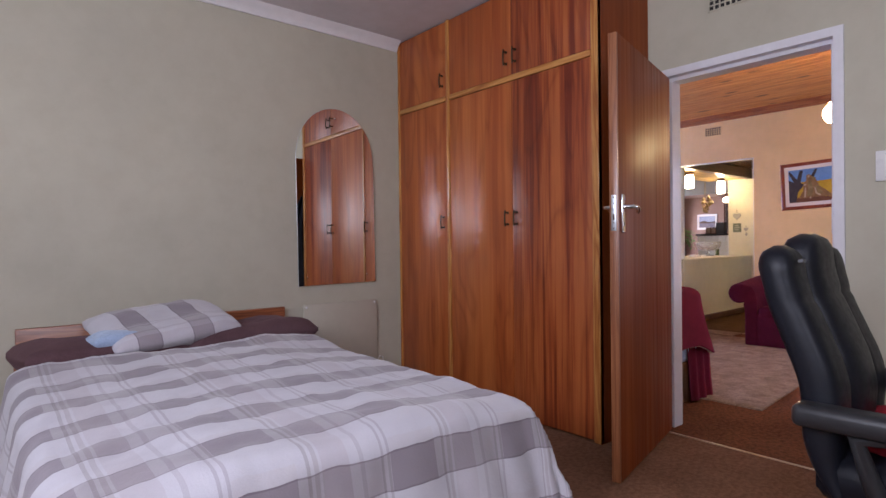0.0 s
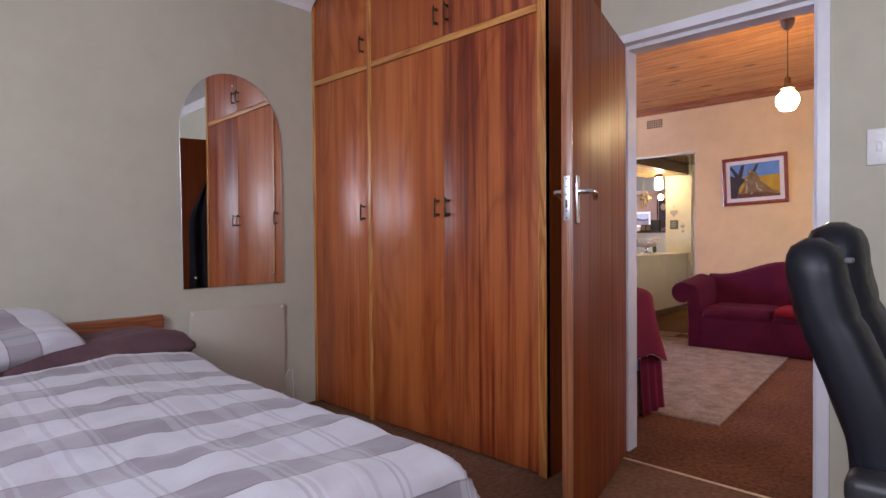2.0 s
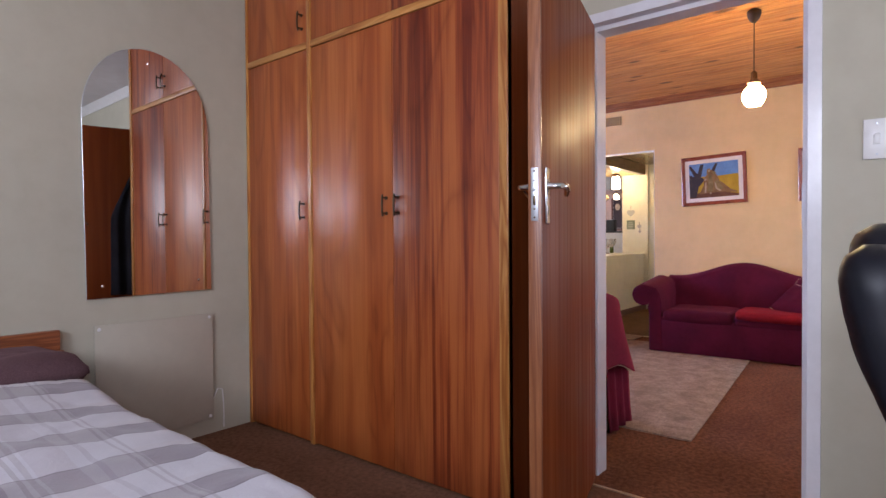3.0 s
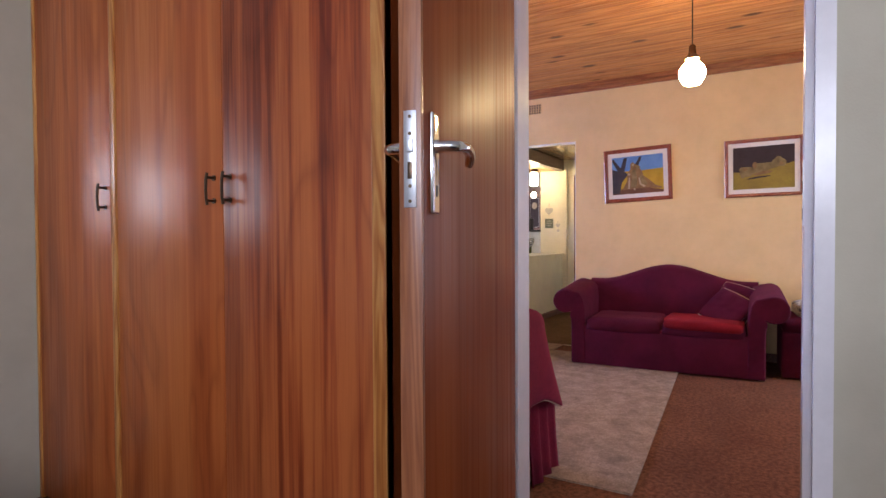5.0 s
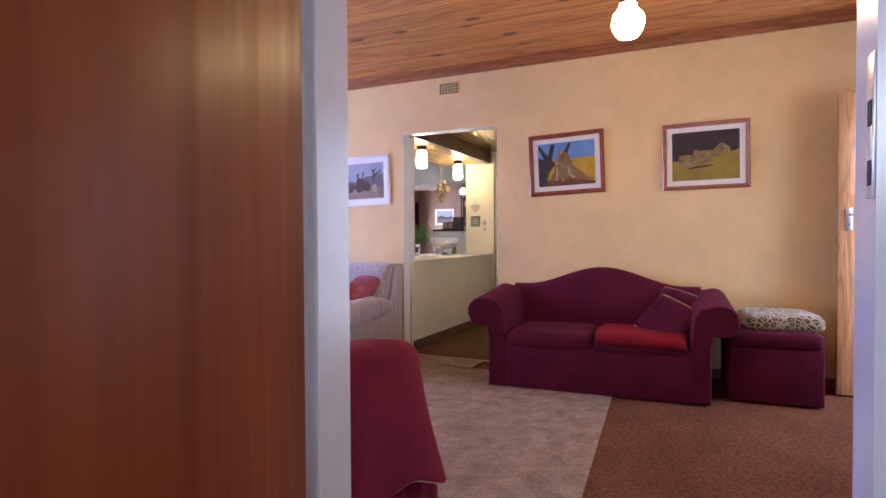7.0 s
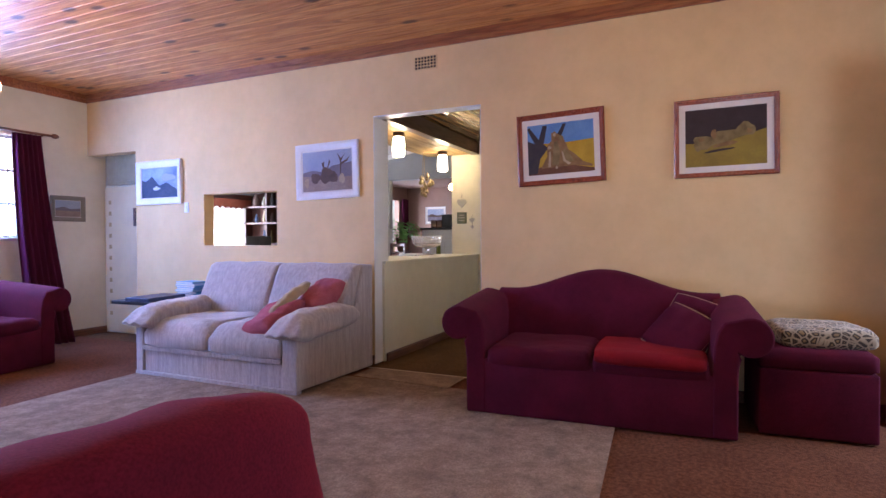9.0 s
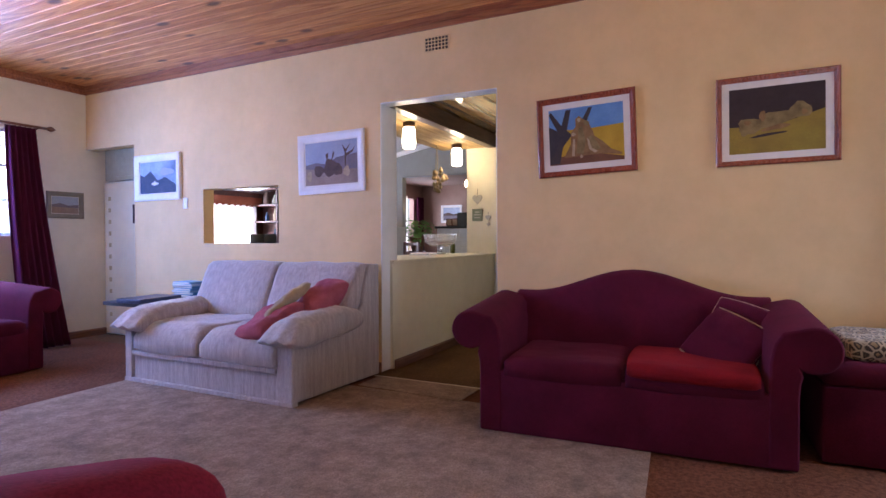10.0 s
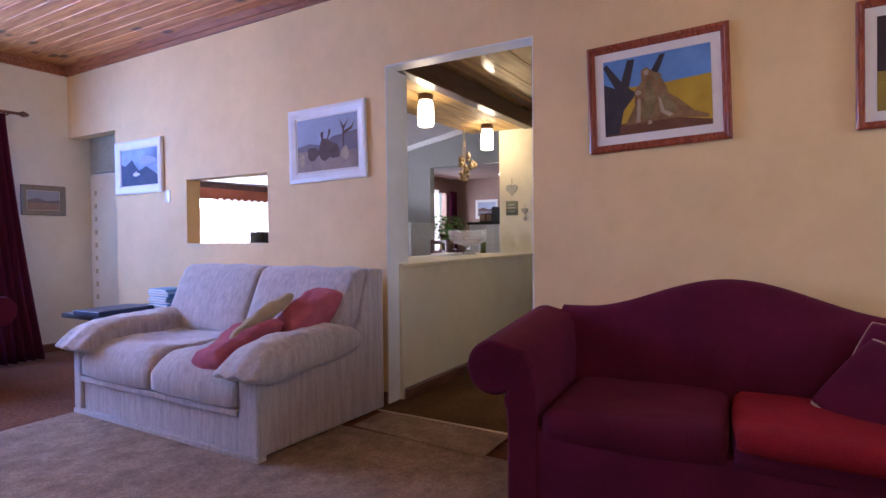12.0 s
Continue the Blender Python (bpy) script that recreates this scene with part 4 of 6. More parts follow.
for z0, z1, w in ((1.228, 1.25, 0.0068), (1.184, 1.212, 0.004)):
    part("lock_bolt", solid(leaf_w + 0.0022, leaf_w + (0.008 if z0 > 1.222 else 0.0026), -w, w, z0, z1, bevel=0.0008), BRONZE if z0 < 1.222 else STEEL, door)
for z in (1.147, 1.172, 1.259, 1.287):
    part("screw", moved(lathe(bmesh.new(), [(0.0032, 0.0), (0.0030, 0.0008)], (0, 0, 0), 10), Matrix.Translation((leaf_w + 0.0022, 0, z)) @ pose(0, 0, 0, 0, 90, 0)), BRONZE, door)
for s in (1, -1):
    y = 0.02 * s
    hd = part("handle_plate", solid(leaf_w - 0.072, leaf_w - 0.034, y, y + s * 0.009, 1.127, 1.302, bevel=0.004, segments=3), CHROME, door, "chrome handle plate")
    bm = bmesh.new()
    c = leaf_w - 0.053
    tube(bm, [(c, y + s * 0.006, 1.244), (c, y + s * 0.022, 1.244), (c - 0.004, y + s * 0.036, 1.244), (c - 0.016, y + s * 0.046, 1.245), (c - 0.045, y + s * 0.050, 1.247), (c - 0.068, y + s * 0.050, 1.243), (c - 0.088, y + s * 0.047, 1.236), (c - 0.097, y + s * 0.043, 1.226), (c - 0.098, y + s * 0.040, 1.219)], [0.013, 0.010, 0.0095, 0.0095, 0.0098, 0.0100, 0.0095, 0.0085, 0.006], 14)
    part("lever", bm, CHROME, hd, "curved chrome lever")
    part("key_slot", solid(c - 0.003, c + 0.003, y + s * 0.009, y + s * 0.0096, 1.157, 1.177), HOLE, hd)
for z in (0.22, 1.0, 1.80):
    bm = bmesh.new()
    tube(bm, [(-0.004, -0.022, z - 0.05), (-0.004, -0.022, z + 0.05)], 0.006, 10)
    part("hinge", bm, STEEL, door)

# dressing gown on the back of the door
gown_bm = bmesh.new()
gown_rows = []
for k in range(21):
    t = k / 20
    gown_rows.append([gown_bm.verts.new((0.40 + (0.05 + 0.13 * min(1, t * 3)) * (2 * u - 1) + 0.02 * t, -0.030 - 0.045 * (1 - abs(2 * u - 1)) - 0.012 * math.sin(u * 22 + t * 2), 1.62 - 0.98 * t)) for u in [j / 32 for j in range(33)]])
skin(gown_bm, gown_rows, False, False)
gown = mesh_object("dressing_gown", gown_bm, fabric("charcoal_towelling", (0.025, 0.024, 0.032), (0.016, 0.015, 0.02)), 180)
gown.modifiers.new("thickness", "SOLIDIFY").thickness = 0.008
gown.matrix_world = pose(HINGE.x, HINGE.y, 0.008, 0, 0, swing)
tagged(gown, "charcoal dressing gown hanging on the door's back", "dressing gown")


# office chair
def office_chair(m):
    root = thing("office_chair", m, "high-backed black leather office chair with padded arms", "chair")
    hub = bmesh.new()
    for k in range(5):
        a = math.radians(72 * k + 20)
        tube(hub, [(0, 0, 0.105), (0.15 * math.cos(a), 0.15 * math.sin(a), 0.095), (0.30 * math.cos(a), 0.30 * math.sin(a), 0.072)], [0.032, 0.026, 0.018], 8)
    part("star_base", hub, BLACK, root)
    for k in range(5):
        a = math.radians(72 * k + 20)
        c = bmesh.new()
        x, y = 0.30 * math.cos(a), 0.30 * math.sin(a)
        tube(c, [(x - 0.022, y, 0.03), (x - 0.006, y, 0.03)], 0.029, 12)
        tube(c, [(x + 0.006, y, 0.03), (x + 0.022, y, 0.03)], 0.029, 12)
        tube(c, [(x, y, 0.03), (x, y, 0.08)], 0.008, 8)
        part("castor", c, BLACK, root)
    part("gas_column", tube(bmesh.new(), [(0, 0, 0.10), (0, 0, 0.25), (0, 0, 0.251), (0, 0, 0.40)], [0.028, 0.028, 0.018, 0.018], 14), BLACK, root)
    part("seat_plate", solid(-0.14, 0.14, -0.12, 0.14, 0.385, 0.41, bevel=0.01), BLACK, root)
    part("seat", moved(cushion(0.54, 0.54, 0.15, 0.35, 5, 0.006, 22, 0.2, 0.4), Matrix.Translation((0, -0.02, 0.465))), LEATHER, root, "padded black leather seat", 180)

    zs_ = (0.40, 0.46, 0.52, 0.60, 0.67, 0.74, 0.80, 0.87, 0.95, 1.02, 1.12)
    ys_ = (0.155, 0.190, 0.208, 0.212, 0.208, 0.224, 0.246, 0.274, 0.303, 0.318, 0.322)

    def back_y(z):
        return sum(float(np.interp(z + d, zs_, ys_)) for d in (-0.03, -0.015, 0.0, 0.015, 0.03)) / 5

    def back_panel(x0, x1, top, ahead, fat, seed):
        rings = []
        n = 40
        for k in range(n + 1):
            t = k / n
            z = 0.40 + (top - 0.40) * t
            y = back_y(z) - ahead * (0.4 + 0.6 * t)
            end = math.sqrt(max(0.0, 1 - max(0.0, (t - 0.90) / 0.10) ** 2))
            thick = fat * (0.30 + 0.70 * min(1, 4 * t)) * (0.25 + 0.75 * end) * (1 + 0.05 * math.sin(t * 11 + seed))
            half = (x1 - x0) / 2 * (0.30 + 0.70 * end) * (1 - 0.10 * max(0, (0.2 - t) / 0.2))
            mid = (x0 + x1) / 2
            ring = []
            for q in range(24):
                a = 2 * math.pi * q / 24
                ca, sa = math.cos(a), math.sin(a)
                ex = math.copysign(abs(ca) ** 0.62, ca) * half
                ey = math.copysign(abs(sa) ** 0.75, sa) * thick
                crease = noise.noise((ca * 2 + seed, sa * 2, z * 13)) * 0.004 - (0.006 * math.exp(-((z - 0.93) / 0.010) ** 2) if sa < -0.2 else 0.0)
                ring.append((mid + ex, y + ey + (crease if sa > 0 else -crease), z))
            rings.append(ring)
        return loft(rings)

    part("back_shell", loft([[(sx * 0.21 * (1 - 0.25 * max(0, (t - 0.8) / 0.2)), back_y(0.42 + 0.60 * t) + oy, 0.42 + 0.60 * t) for sx, oy in ((-1, 0.035), (-0.85, 0.052), (0.85, 0.052), (1, 0.035), (1, 0.012), (-1, 0.012))] for t in [k / 16 for k in range(17)]]), BLACK, root, "", 60)
    part("back_pad", back_panel(-0.268, -0.112, 1.078, 0.0, 0.052, 1), LEATHER, root, "padded black leather side bolster", 180)
    part("back_pad", back_panel(-0.116, 0.116, 1.112, 0.016, 0.056, 2), LEATHER, root, "padded black leather centre panel", 180)
    part("back_pad", back_panel(0.112, 0.268, 1.078, 0.0, 0.052, 3), LEATHER, root, "padded black leather side bolster", 180)
    part("maker_tab", solid(-0.222, -0.192, back_y(1.035) - 0.064, back_y(1.035) - 0.050, 1.030, 1.040, bevel=0.003), UNDYED, root, "small grey stitched tab")
    for s in (-1, 1):
        bm = bmesh.new()
        tube(bm, [(s * 0.20, 0.06, 0.41), (s * 0.29, 0.06, 0.42), (s * 0.300, 0.09, 0.50), (s * 0.300, 0.12, 0.60), (s * 0.300, 0.03, 0.62)], 0.022, 10)
        arm = part("arm_bracket", bm, BLACK, root)
        part("arm_pad", solid(s * 0.302 - 0.040, s * 0.302 + 0.040, -0.22, 0.255, 0.612, 0.672, bevel=0.020, segments=3), BLACK, arm, "rounded black arm pad")
    return root


CHAIR = pose(1.985, 0.272, 0, 0, 0, 1)
office_chair(CHAIR)
pillow("seat_cushion", CHAIR @ pose(0.0, -0.02, 0.565, 0, 0, 8), 0.40, 0.38, 0.08, RED, "faded red cushion on the office chair", 6, "cushion")

# ---------------------------------------------------------------- living room
rug = mesh_object("area_rug", loft([[(3.87, 1.40, z), (6.60, 1.565, z), (6.60, 5.14, z), (3.87, 5.02, z)] for z in (0.001, 0.011)]), RUG)
tagged(rug, "large beige mottled rug on the brown carpet", "rug")
piece = mesh_object("floor_mat", loft([[(6.57, 2.70, z), (6.885, 2.70, z), (6.885, 3.50, z), (6.62, 3.50, z)] for z in (0.0115, 0.016)]), RUG)
tagged(piece, "offcut of beige carpet at the hall threshold", "mat")


def rolled_arm(sign, w_in, w_out, front, back, z_front, z_back, r):
    """An upholstered arm with an outward scroll."""
    rings = []
    n = 8
    for k in range(n + 1):
        t = k / n
        y = front + (back - front) * t
        zc = z_front + (z_back - z_front) * t
        rr = r * (1 - 0.10 * t)
        cx = w_out + 0.058
        prof = [(w_in, 0.015), (w_in, 0.25), (w_in + 0.006, zc - 0.06), (w_in + 0.022, zc + 0.02), (w_in + 0.055, zc + rr * 0.72)]
        for q in range(17):
            a = math.radians(112 - q * (112 + 122) / 16)
            prof.append((cx + rr * math.cos(a), zc + rr * math.sin(a)))
        prof += [(w_out + 0.014, zc - rr * 1.12), (w_out + 0.004, zc - rr * 1.5), (w_out, zc - rr * 2.0), (w_out, 0.2), (w_out, 0.015)]
        rings.append([(sign * x, y, z) for x, z in prof])
    bm = loft(rings)
    return bm


def soften(ob, width=0.012, segments=3):
    b = ob.modifiers.new("soft_edges", "BEVEL")
    b.width, b.segments, b.limit_method, b.angle_limit = width, segments, "ANGLE", radians(50)
    return ob


def camelback(m, half, label, hump=0.14, shoulder=0.70, red_pad=True, cat="sofa"):
    root = thing(cat if cat == "armchair" else "camelback_sofa", m, label, cat)
    front, back = -0.40, 0.40
    soften(part("base", solid(-half, half, front + 0.004, back, 0.012, 0.335, bevel=0.006), MAROON, root, smooth=60))
    for s in (-1, 1):
        soften(part("arm", rolled_arm(s, half - 0.115, half + 0.004, front, back - 0.10, 0.54, 0.605, 0.102), MAROON, root, "rolled maroon arm", 50), 0.02)
    rings = []
    n = 44
    for k in range(n + 1):
        u = -half + 0.02 + (2 * half - 0.04) * k / n
        top = shoulder + hump * 0.5 * (1 + math.cos(math.pi * max(-1, min(1, u / (half * 0.84)))))
        dip = 0.012 * noise.noise((u * 5, 0.3, 0.0)) + 0.006 * noise.noise((u * 19, 1.3, 0.0))
        yb, yf = back - 0.005, back - 0.20 + dip
        prof = [(yb, 0.30), (yf - 0.05, 0.30), (yf - 0.045, 0.42), (yf, top - 0.10)]
        for q in range(9):
            a = math.radians(180 - q * 180 / 8)
            prof.append(((yb + yf) / 2 + 0.02 + (yb - yf) / 2 * 0.85 * math.cos(a), top - 0.07 + 0.07 * math.sin(a)))
        rings.append([(u, y, z) for y, z in prof])
    part("backrest", loft(rings), MAROON, root, "serpentine arched maroon backrest" if hump > 0.1 else "", 60)
    inner = half - 0.12
    count = 2 if half > 0.6 else 1
    w = 2 * inner / count
    for k in range(count):
        x = -inner + w * (k + 0.5)
        part("seat_cushion", moved(cushion(w - 0.006, 0.60, 0.135, 0.2, 11 + k, 0.004, 22, 0.05, 0.55), Matrix.Translation((x, -0.105, 0.348))), MAROON, root, "", 180)
    return root


def on_edge(x, y, z, normal, spin):
    """A pad's pose: its face looks along normal, turned by spin in its own plane."""
    n = Vector(normal).normalized()
    up = (Vector((0, 0, 1)) - n * n.z).normalized()
    side = up.cross(n)
    m = Matrix((side, up, n)).transposed().to_4x4()
    return Matrix.Translation((x, y, z)) @ m @ pose(0, 0, 0, 0, 0, spin)


SOFA = pose(6.60, 1.69, 0, 0, 0, -86.8)
camelback(SOFA, 0.725, "maroon camelback two-seat sofa with rolled arms")
pillow("seat_pad", SOFA @ pose(0.300, -0.145, 0.388, -1, 1, 0), 0.59, 0.57, 0.085, RED, "bright scarlet pad on the maroon sofa", 14, "cushion", wrinkle=0.003, thin=0.5, puff=0.2)
cu = pillow("scatter_cushion", SOFA @ on_edge(0.465, -0.04, 0.495, (-0.28, -0.72, 0.66), -26), 0.34, 0.32, 0.08, MAROON, "maroon scatter cushion with pale piping on the sofa", 15, "cushion", group="maroon scatter cushions")
cu2 = pillow("scatter_cushion", SOFA @ on_edge(0.525, 0.085, 0.535, (-0.40, -0.80, 0.42), -14), 0.32, 0.32, 0.07, MAROON, "maroon scatter cushion with pale piping on the sofa", 16, "cushion", group="maroon scatter cushions")
for c, side in ((cu, 0.33), (cu2, 0.32)):
    bm = bmesh.new()
    loop = []
    for k in range(41):
        t = k / 40 * 4
        e, f = int(min(t, 3.999)), t - int(min(t, 3.999))
        a, b = [(-1, -1), (1, -1), (1, 1), (-1, 1)][e], [(1, -1), (1, 1), (-1, 1), (-1, -1)][e]
        p, q = a[0] + (b[0] - a[0]) * f, a[1] + (b[1] - a[1]) * f
        loop.append((p * math.sqrt(1 - 0.10 * q * q * abs(p) ** 3) * side / 2, q * math.sqrt(1 - 0.10 * p * p * abs(q) ** 3) * side / 2, 0.0))
    tube(bm, loop, 0.0055, 6)
    part("piping", bm, PIPING, c, "pale cord piping")

# footstool and spotted cushion beside the sofa
stool = thing("footstool", pose(6.72, 0.585, 0, 0, 0, -86.8), "square maroon upholstered footstool beside the sofa", "footstool")
soften(part("body", solid(-0.265, 0.265, -0.28, 0.28, 0.012, 0.36, bevel=0.012, segments=3), MAROON, stool, smooth=60))
part("top_pad", moved(cushion(0.535, 0.565, 0.12, 0.2, 21, 0.003, 18, 0.05, 0.6), Matrix.Translation((0, 0, 0.41))), MAROON, stool, "", 180)


def leopard(name):
    m, b = material(name, (0.4, 0.3, 0.18), 0.95)
    v = coords(m)
    cell = node(m, "ShaderNodeTexVoronoi", Scale=30.0)
    cell.feature = "DISTANCE_TO_EDGE"
    n = node(m, "ShaderNodeTexNoise", Scale=12.0, Detail=3.0)
    join(m, v, cell.inputs["Vector"])
    join(m, v, n.inputs["Vector"])
    spots = ramp(m, cell.outputs["Distance"], [(0.0, (0.44, 0.36, 0.25)), (0.08, (0.40, 0.31, 0.20)), (0.15, (0.035, 0.025, 0.018)), (0.26, (0.05, 0.03, 0.02)), (0.34, (0.30, 0.20, 0.09))])
    join(m, mix(m, "MULTIPLY", 0.5, spots, ramp(m, n.outputs[0], [(0.35, (0.5, 0.5, 0.5)), (0.6, (1.1, 1.1, 1.1))])), b.inputs["Base Color"])
    b.inputs["Sheen Weight"].default_value = 0.3
    return m


pillow("spotted_cushion", pose(6.72, 0.53, 0.515, 0, 0, -84), 0.45, 0.44, 0.115, leopard("spotted_plush"), "spotted brown and cream plush cushion on the footstool", 22, "cushion", thin=0.45, puff=0.3)

# oatmeal two-seat sofa
gs = thing("two_seat_sofa", pose(6.50, 4.335, 0, 0, 0, -90), "oatmeal streaked velour two-seat sofa with pillow arms", "sofa")
GW, GF, GB = 0.785, -0.485, 0.47
soften(part("front_panel", solid(-GW + 0.085, GW - 0.135, GF + 0.014, GF + 0.05, 0.034, 0.205), OATMEAL, gs, smooth=60), 0.008)
soften(part("front_rail", solid(-GW + 0.083, GW - 0.133, GF - 0.004, GF + 0.045, 0.200, 0.236), OATMEAL, gs, smooth=60), 0.008)
part("plinth", solid(-GW, GW, GF - 0.006, GF + 0.05, 0.006, 0.036, bevel=0.006), OATMEAL, gs)
for s in (-1, 1):
    a, b = sorted((s * GW, s * (GW - (0.13 if s > 0 else 0.08))))
    soften(part("side_panel", loft([[(x, y, z) for y, z in ((GF, 0.030), (GF, 0.40), (0.16, 0.44), (0.25, 0.56), (0.29, 0.70), (0.33, 0.82), (0.37, 0.845), (GB, 0.84), (GB, 0.012))] for x in (a, b)]), OATMEAL, gs, "upholstered side panel", 50), 0.012)
    arm = cushion(0.25, 0.80, 0.185, 0.45, 30 + s, 0.010, 34, 0.10, 0.16)
    for v in arm.verts:
        t = (v.co.y + 0.40) / 0.80
        pinch = max(0.0, 1 - t / 0.17)
        v.co.z *= 1 - 0.70 * pinch ** 1.3
        v.co.z += -0.040 * (1 - t) ** 2 - 0.75 * v.co.x ** 2 - 0.018 * pinch + 0.008 * pinch * math.sin(v.co.x * 70)
        v.co.z += 0.005 * math.sin(v.co.x * 38 + 6 * t) * max(0.0, 1 - abs(t - 0.2) / 0.25)
        v.co.x *= 1.0 + 0.20 * (1 - t) ** 2
    part("arm_pillow", moved(arm, Matrix.Translation((s * (GW - 0.075), -0.17, 0.475))), OATMEAL, gs, "stuffed pillow arm", 180)
part("seat_base", solid(-GW + 0.082, GW - 0.132, GF + 0.05, 0.40, 0.036, 0.262), OATMEAL, gs)
part("back_frame", solid(-GW + 0.132, GW - 0.132, 0.36, GB - 0.002, 0.06, 0.80, bevel=0.02), OATMEAL, gs)
for s in (-1, 1):
    c = cushion(0.67, 0.76, 0.20, 0.22, 40 + s, 0.009, 26, 0.05, 0.4)
    for v in c.verts:
        v.co.z -= 0.05 * max(0, (-v.co.y - 0.24) / 0.13) ** 2
    part("seat_cushion", moved(c, Matrix.Translation((s * 0.335 - 0.01, -0.125, 0.345))), OATMEAL, gs, "", 180)
    rings = []
    for k in range(27):
        u = -0.375 + 0.75 * k / 26
        e = 1 - 0.55 * abs(u / 0.375) ** 6
        sag = 0.008 * noise.noise((u * 6 + s * 5, 1.0, 2.0))
        sec = []
        for y, z in ((0.30, 0.40), (0.10, 0.42), (0.075, 0.47), (0.10, 0.56), (0.15, 0.66), (0.195, 0.755), (0.235, 0.825), (0.29, 0.852), (0.36, 0.853), (0.425, 0.835), (0.45, 0.78), (0.40, 0.70)):
            cy, cz = 0.30, 0.63
            sec.append((u, cy + (y - cy) * (0.82 + 0.18 * e) + sag, cz + (z - cz) * (0.93 + 0.07 * e) + sag))
        rings.append([(s * 0.385 + x, y, z) for x, y, z in sec])
    part("back_cushion", loft(rings), OATMEAL, gs, "tall rolled back cushion", 180)
GS = pose(6.50, 4.335, 0, 0, 0, -90)


def laid(centre, long_axis, cross_axis):
    """A pose whose x runs along long_axis and whose y lies towards cross_axis."""
    x = Vector(long_axis).normalized()
    z = x.cross(Vector(cross_axis)).normalized()
    return Matrix.Translation(centre) @ Matrix((x, z.cross(x), z)).transposed().to_4x4()


pillow("scatter_cushion", laid((6.22, 3.925, 0.485), (0.42, -0.02, 0.17), (0.05, 0.95, -0.20)), 0.42, 0.30, 0.14, ROSE, "rose pink scatter cushion leaning on the oatmeal sofa", 50, "cushion", group="rose scatter cushions", wrinkle=0.014)
pillow("scatter_cushion", laid((6.57, 3.765, 0.605), (0.36, -0.08, 0.24), (0.20, 0.95, 0.02)), 0.38, 0.26, 0.17, ROSE, "rose pink scatter cushion leaning on the oatmeal sofa", 51, "cushion", group="rose scatter cushions", wrinkle=0.014)
pillow("tassel_throw", laid((6.33, 3.880, 0.600), (0.40, -0.06, 0.24), (0.10, 0.95, -0.12)), 0.46, 0.075, 0.075, STRAW, "straw coloured tasselled cloth between the cushions", 52, "throw", wrinkle=0.012)

# side table with books
tb = thing("side_table", pose(6.62, 5.47, 0), "small dark side table beside the oatmeal sofa", "side table")
part("tabletop", solid(-0.38, 0.36, -0.26, 0.26, 0.50, 0.53, bevel=0.006), BLACK, tb)
for x in (-0.05, 0.31):
    for y in (-0.22, 0.08):
        part("leg", solid(x - 0.02, x + 0.02, y - 0.02, y + 0.02, 0.0, 0.50, bevel=0.004), BLACK, tb)
NAVY = plain("navy_cover", (0.03, 0.04, 0.09), 0.4)
tagged(mesh_object("closed_folder", moved(solid(-0.20, 0.20, -0.13, 0.13, 0, 0.035, bevel=0.006), pose(6.42, 5.40, 0.5305, 0, 0, 6)), NAVY), "dark navy folder lying on the side table", "folder")
book_mats = [plain("book_cover_blue", (0.16, 0.34, 0.50), 0.5), plain("book_cover_teal", (0.10, 0.28, 0.40), 0.5), plain("book_cover_pale", (0.40, 0.55, 0.62), 0.5)]
for k in range(7):
    bk = thing("book", pose(6.84 + 0.008 * math.sin(k * 2.1), 5.44 + 0.006 * math.cos(k * 3.3), 0.531 + 0.0185 * k, 0, 0, 4 * math.sin(k * 1.7)), "blue paperback in a stack on the side table", "book", "stack of blue books")
    part("cover", solid(-0.085, 0.085, -0.115, 0.115, 0.0, 0.0175, bevel=0.002), book_mats[k % 3], bk)
    part("pages", solid(-0.0865, -0.084, -0.108, 0.108, 0.003, 0.0145), MOUNT, bk)

# maroon armchair by the window
camelback(pose(5.50, 6.42, 0, 0, 0, 8), 0.43, "maroon rolled-arm armchair near the curtained window", hump=0.06, shoulder=0.70, cat="armchair")

# seat under a crimson throw beside the bedroom doorway
tc_ = thing("covered_armchair", pose(3.66, 2.22, 0), "armchair on a pale wooden base hidden by a crimson throw", "armchair")
part("wood_base", solid(-0.36, 0.24, -0.40, 0.40, 0.0, 0.27, bevel=0.008), BASE_WOOD, tc_, "pale wooden base")
part("seat_block", solid(-0.36, 0.26, -0.41, 0.40, 0.272, 0.42, bevel=0.03, segments=3), BLUE_CLOTH, tc_, "pale blue striped seat cover")
skirt = [[(0.05 + 0.285 * min(1, u * 2), -0.425 + 0.5 * max(0, u - 0.5) + 0.012 * math.sin(u * 34) + w, z) for u in [k / 40 for k in range(41)]] for z, w in ((0.012, -0.02), (0.15, -0.008), (0.30, 0.0), (0.44, 0.012))]
sk_bm = bmesh.new()
skin(sk_bm, [[sk_bm.verts.new(p) for p in r] for r in skirt], False, False)
sk_ob = part("skirt", sk_bm, THROW, tc_, "lower fold of crimson cloth reaching the floor", 180)
sk_ob.modifiers.new("thickness", "SOLIDIFY").thickness = 0.006
part("arm_block", solid(-0.33, 0.25, -0.38, -0.12, 0.40, 0.64, bevel=0.08, segments=4), MAROON, tc_)


